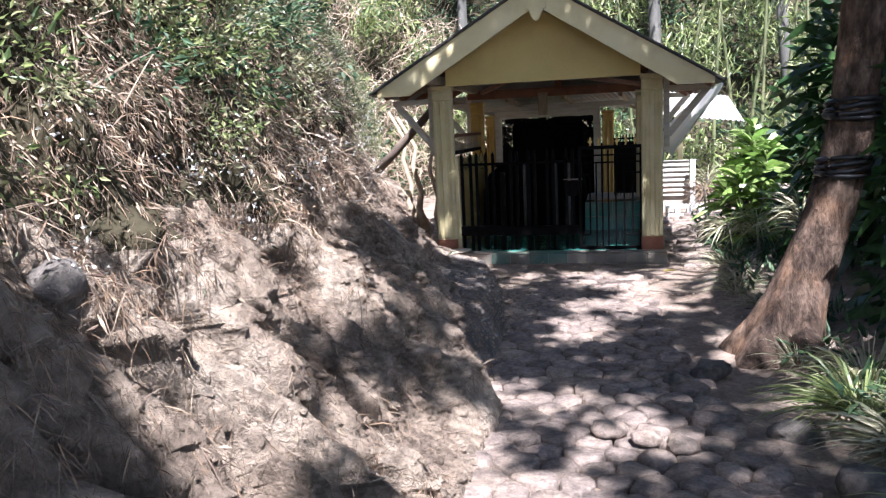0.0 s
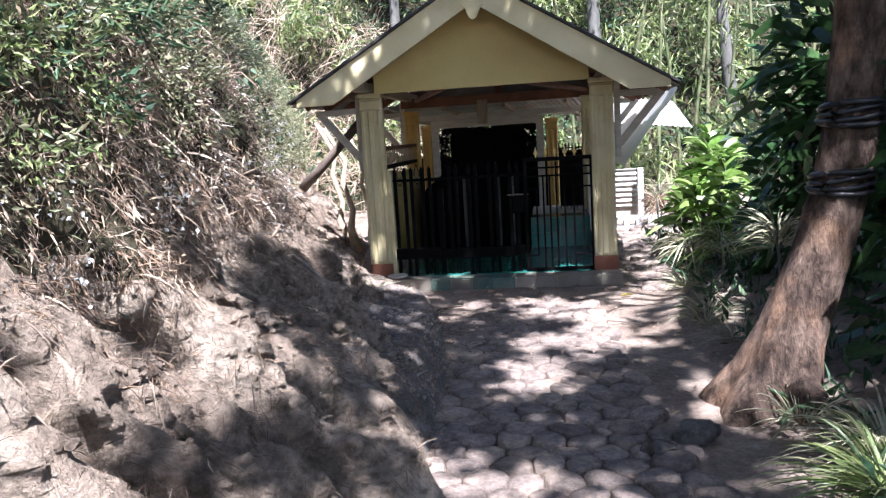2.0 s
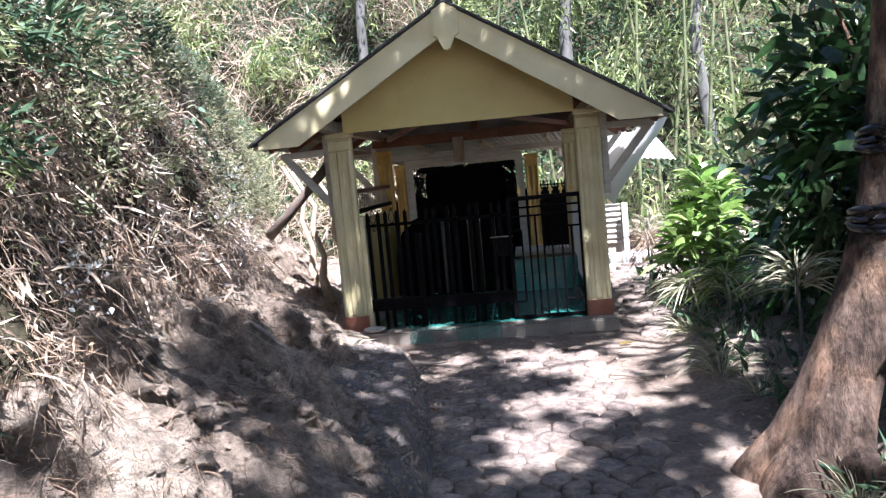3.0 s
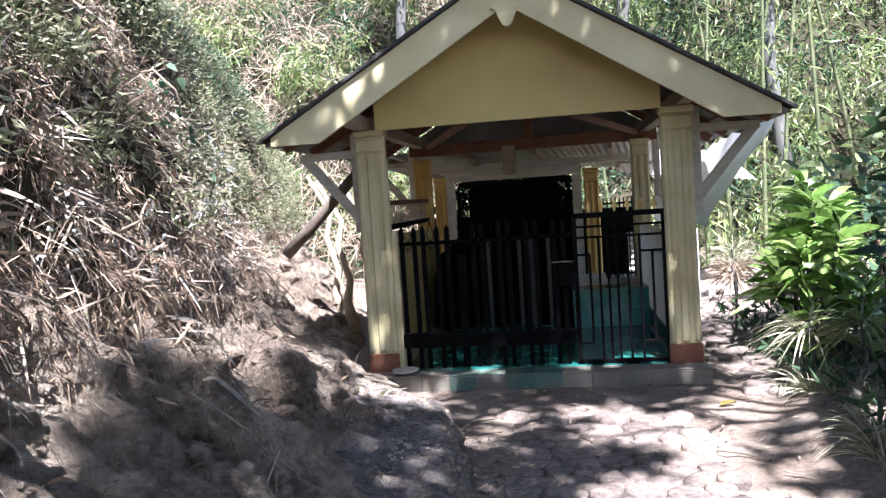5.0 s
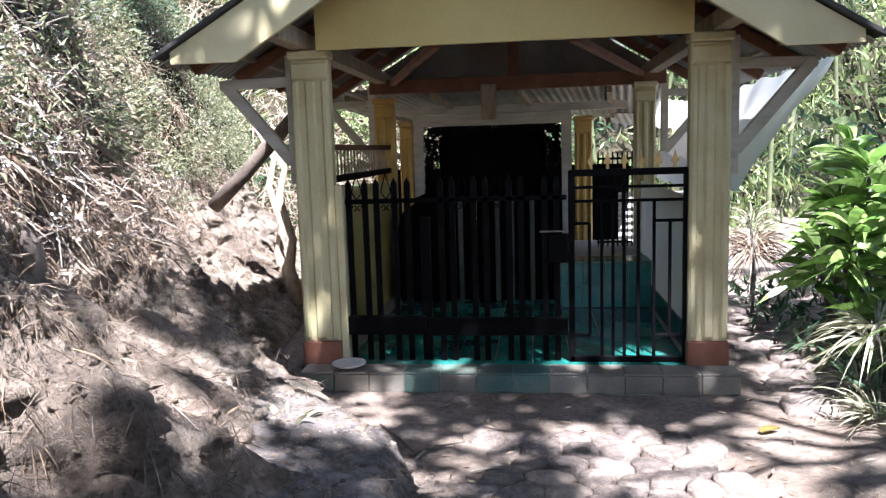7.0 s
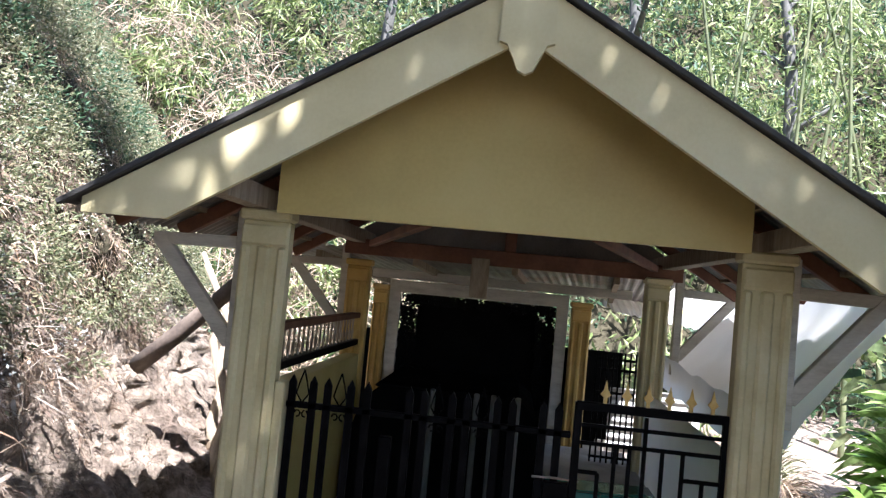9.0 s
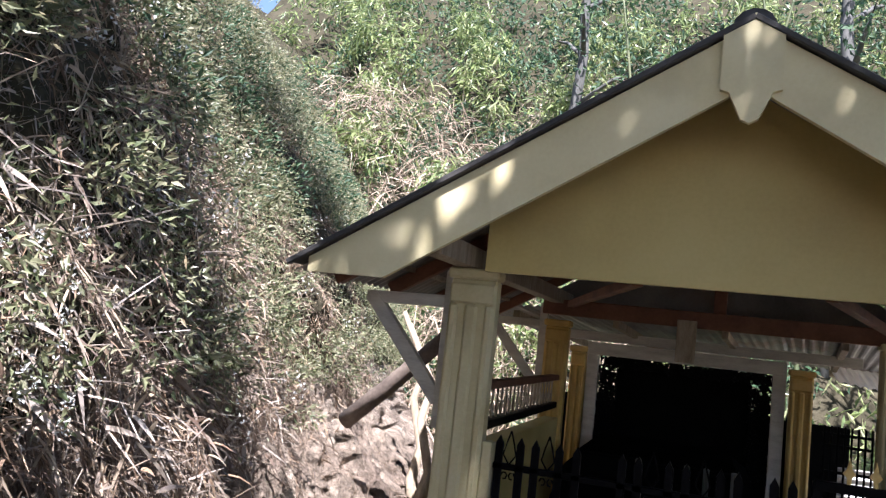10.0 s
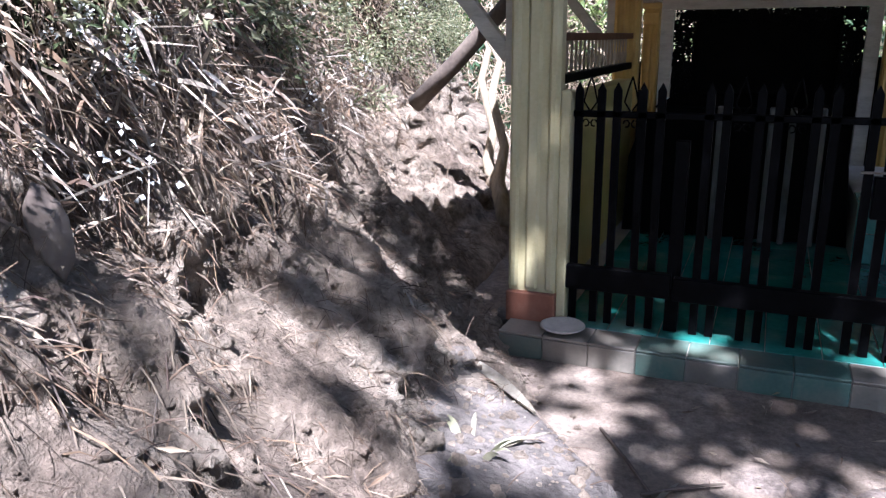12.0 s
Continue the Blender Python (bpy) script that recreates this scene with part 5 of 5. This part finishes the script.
# loose crumbs of earth on the bank and at its foot
bm = bmesh.new()
bmesh.ops.create_icosphere(bm, subdivisions=1, radius=1)
ico_v = np.array([v.co for v in bm.verts])
ico_f = np.array([[v.index for v in f.verts] for f in bm.faces])
bm.free()
N = 9000
crumbs = []
for i in range(N):
    y = rng.uniform(-7, 0.6)
    if i % 4:
        a = bank_at(y, rng.uniform(0.02, 1.05) if i % 3 else rng.uniform(0.0, 0.3))
    else:
        x = curve(FOOT, y) + curve(LEDGE, y) + abs(rng.normal()) * 0.16
        a = (x, y, ground_z(x, y))
    s = 0.004 + 0.013 * rng.uniform() ** 3 + (0.012 if rng.uniform() < 0.06 else 0)
    crumbs.append((ico_v * rng.uniform(0.65, 1.3, (len(ico_v), 3)) * s * np.array([1.1, 1.2, 0.8]) + np.array(a), ico_f))
stuff("earth_crumbs", join(*crumbs), SOIL, "loose crumbs of dry earth on the bank", "earth crumbs")

# dish by the left column
dish = thing("dish", (0.3, -0.11, 0.1), "shallow whitish stone dish on the platform edge", "dish")
bm = bmesh.new()
prof = [(0.0, 0.012), (0.06, 0.014), (0.095, 0.03), (0.105, 0.036), (0.102, 0.042), (0.09, 0.038), (0.055, 0.024), (0.0, 0.02)]
rr = [[bm.verts.new((0.3 + r * math.cos(a), -0.11 + r * math.sin(a), 0.092 + z)) for a in np.linspace(0, 2 * math.pi, 25)[:-1]] for r, z in prof[1:-1]]
for u, v in zip(rr, rr[1:]):
    for k in range(24):
        bm.faces.new((u[k], u[(k + 1) % 24], v[(k + 1) % 24], v[k]))
bm.faces.new(rr[0][::-1])
bm.faces.new(rr[-1])
part("bowl", bm, PLATE, dish, smooth=True)

# fallen bamboo sheaths and sticks by the clay shelf
def surf(x, y):
    """Height of the ground or of the clay shelf."""
    best = ground_z(x, y)
    for h in np.arange(0.02, 0.9, 0.03):
        b = bank_at(y, h)
        if b[0] >= x - 0.02:
            best = max(best, b[2])
    return best


def sheath(x, y, L, W, a, label="pale dry bamboo sheath lying on the earth", material=DRYPALE, tilt=0.0, z=None):
    z0 = surf(x, y) + 0.012 if z is None else z
    bm = bmesh.new()
    rows = []
    for k in range(9):
        s = k / 8
        w = W * math.sin(math.pi * min(1, 0.12 + s * 0.88)) ** 0.6 * (1 - 0.3 * s) / 2
        c = Vector((x + L * (s - 0.5) * math.cos(a), y + L * (s - 0.5) * math.sin(a), z0 + 0.006 * math.sin(3 * s) + tilt * (s - 0.5) * L))
        d = Vector((-math.sin(a), math.cos(a), 0))
        rows.append([bm.verts.new(c + d * w * e + Vector((0, 0, 0.25 * W * e * e))) for e in (-1, -0.4, 0.4, 1)])
    for u, v in zip(rows, rows[1:]):
        for k in range(3):
            bm.faces.new((u[k], u[k + 1], v[k + 1], v[k]))
    bmesh.ops.solidify(bm, geom=bm.faces, thickness=0.002)
    return tagged(part("bamboo_sheath", bm, material, smooth=True), label, "dry leaf", "dry bamboo sheaths")


for x, y, L, W, a in ((0.36, -1.15, 0.42, 0.06, -0.75), (0.1, -0.9, 0.3, 0.03, -0.5), (0.55, -1.5, 0.16, 0.02, 0.9), (0.9, -1.1, 0.18, 0.022, 1.2),
                      (1.2, -1.3, 0.15, 0.02, 0.3), (1.35, -1.0, 0.12, 0.02, 2.0), (1.15, -3.6, 0.14, 0.02, 1.2), (1.3, -2.3, 0.13, 0.02, 0.8), (2.0, -1.5, 0.12, 0.02, 0.5), (2.6, -2.0, 0.14, 0.02, 2.5), (1.6, -4.4, 0.13, 0.02, 0.2), (2.3, -3.3, 0.16, 0.02, 2.2)):
    sheath(x, y, L, W, a)
for x, y, z, L, W, a, t in ((0.55, -3.62, 0.84, 0.16, 0.03, -0.2, -0.8), (0.62, -3.9, 0.88, 0.14, 0.02, 0.5, -0.9)):
    sheath(x, y, L, W, a, tilt=t, z=z, label="long pale dry bamboo sheath hanging on the bank")
for x, y, L, a in ((0.55, -1.25, 0.4, -0.9), (0.75, -0.95, 0.5, -1.0), (1.05, -2.6, 0.45, 1.5), (1.17, -3.2, 0.7, 1.62), (0.95, -1.05, 0.3, 0.6), (1.8, -2.6, 0.25, 0.4), (2.4, -1.7, 0.3, 2.6), (1.5, -3.0, 0.2, 0.9)):
    z = surf(x, y) + 0.012
    d = Vector((math.cos(a), math.sin(a), 0)) * L / 2
    c = Vector((x, y, z))
    tagged(part("stick", tube(bmesh.new(), [c - d, c + Vector((0, 0, 0.008)), c + d], [0.007, 0.006, 0.004], 6, 0.15), LOG), "thin dry stick lying on the ground", "stick", "sticks on the ground")
tagged(sheath(2.53, -0.8, 0.11, 0.06, 0.4, "yellow fallen leaf on the path", YELLOWLEAF), "yellow fallen leaf lying on the path", "leaf", "yellow leaves")
tagged(sheath(2.05, -5.1, 0.12, 0.06, 0.2, "yellow fallen leaf on the path", YELLOWLEAF), "yellow-green fallen leaf lying on the path", "leaf", "yellow leaves")
spiky("leaf_sprout", 0.42, -1.62, 0.3, 12, (0.12, 0.2), 0.018, (0.8, 2.5), PALEGRASS, "small pale green leaf sprout on the clay shelf")
spiky("leaf_sprout", 1.2, -5.2, 0.05, 8, (0.08, 0.14), 0.012, (0.8, 2.5), LIME, "small green leaf sprout at the bank foot")
N = 1500
p = np.stack([rng.uniform(0.9, 3.2, N), rng.uniform(-8, 3, N), np.zeros(N)], 1)
p[:, 2] = [ground_z(a, b) + 0.022 for a, b, _ in p]
d = rng.normal(size=(N, 3))
d[:, 2] *= 0.06
stuff("leaf_litter", leaves(p, d, rng.uniform(0.03, 0.09, N), rng.uniform(0.006, 0.016, N), 0.05), DRYLEAF, "small dry leaves scattered on the path", "leaf litter")

# ---- stone paving ----
def cells(x0, x1, y0, y1, d, inside, seed):
    """Irregular stone outlines that fill a stretch of the path."""
    r = np.random.default_rng(seed)
    pts = []
    for j in range(int((y1 - y0) / (d * 0.8)) + 1):
        for i in range(int((x1 - x0) / d) + 1):
            pts.append((x0 + (i + 0.5 * (j % 2)) * d + r.uniform(-0.3, 0.3) * d, y0 + j * d * 0.8 + r.uniform(-0.24, 0.24) * d))
    pts = np.array(pts)
    out = []
    for c in pts:
        if not inside(c[0], c[1]):
            continue
        poly = [(c[0] + 1.0 * d * math.cos(a), c[1] + 1.0 * d * math.sin(a)) for a in np.linspace(0, 6.2832, 13)[:-1]]
        dist = np.hypot(*(pts - c).T)
        for o in pts[(dist > 0) & (dist < 2.2 * d)]:
            m, nrm = (c + o) / 2, o - c
            res = []
            for a, b in zip(poly, poly[1:] + poly[:1]):
                fa, fb = np.dot(np.array(a) - m, nrm), np.dot(np.array(b) - m, nrm)
                if fa <= 0:
                    res.append(a)
                if fa * fb < 0:
                    t = fa / (fa - fb)
                    res.append((a[0] + (b[0] - a[0]) * t, a[1] + (b[1] - a[1]) * t))
            poly = res
            if len(poly) < 3:
                break
        if len(poly) >= 3:
            out.append((c, poly))
    return out


paving = tagged(new("paving"), "worn irregular stone paving sunk in dusty earth", "paving", kind="structure")


def lay(stones, proud):
    for c, poly in stones:
        P = [Vector((a, b)) for a, b in poly]
        C = sum(P, Vector((0, 0))) / len(P)
        # round the corners
        Q = []
        for k in range(len(P)):
            a, b, e = P[k - 1], P[k], P[(k + 1) % len(P)]
            Q += [b.lerp(a, 0.28), b.lerp(e, 0.28)]
        h = proud(C.x, C.y) * rng.uniform(0.6, 1.4)
        tx, ty = rng.normal() * 0.022, rng.normal() * 0.022
        zc = ground_z(C.x, C.y) + (0.03 if 1.3 < C.x < 2.35 and -7 < C.y < -0.9 else 0)
        bm = bmesh.new()
        lay_rings = []
        for f, z in ((0.97, -0.05), (0.955, h * 0.4), (0.87, h * 0.95), (0.5, h * 1.1)):
            lay_rings.append([bm.verts.new((C.x + (q.x - C.x) * f, C.y + (q.y - C.y) * f, zc + z + (tx * (q.x - C.x) + ty * (q.y - C.y)) * f + rng.normal() * 0.0015)) for q in Q])
        for u, v in zip(lay_rings, lay_rings[1:]):
            for k in range(len(Q)):
                bm.faces.new((u[k], u[(k + 1) % len(Q)], v[(k + 1) % len(Q)], v[k]))
        bm.faces.new(lay_rings[-1])
        part("paving_stone", bm, STONE, paving, smooth=True)


def main_path(x, y):
    left = float(np.interp(y, [-8, -5, -3, -1], [1.35, 1.27, 1.2, 1.15]))
    right = float(np.interp(y, [-8, -5.5, -4.2, -3, -1.8, -0.8], [2.75, 2.75, 2.5, 2.35, 2.3, 2.2]))
    return left < x < right and -7.0 < y < -0.75


lay(cells(1.0, 3.0, -7.1, -0.6, 0.185, main_path, 4), lambda x, y: 0.012 + 0.022 * min(1, max(0, (x - 1.9) / 0.6)) * (1 if y < -3.4 else 0.25))
lay(cells(2.6, 3.5, -0.4, 4.0, 0.24, lambda x, y: 2.68 < x < 3.25 + 0.02 * y and -0.4 < y < 3.7, 8), lambda x, y: 0.03)
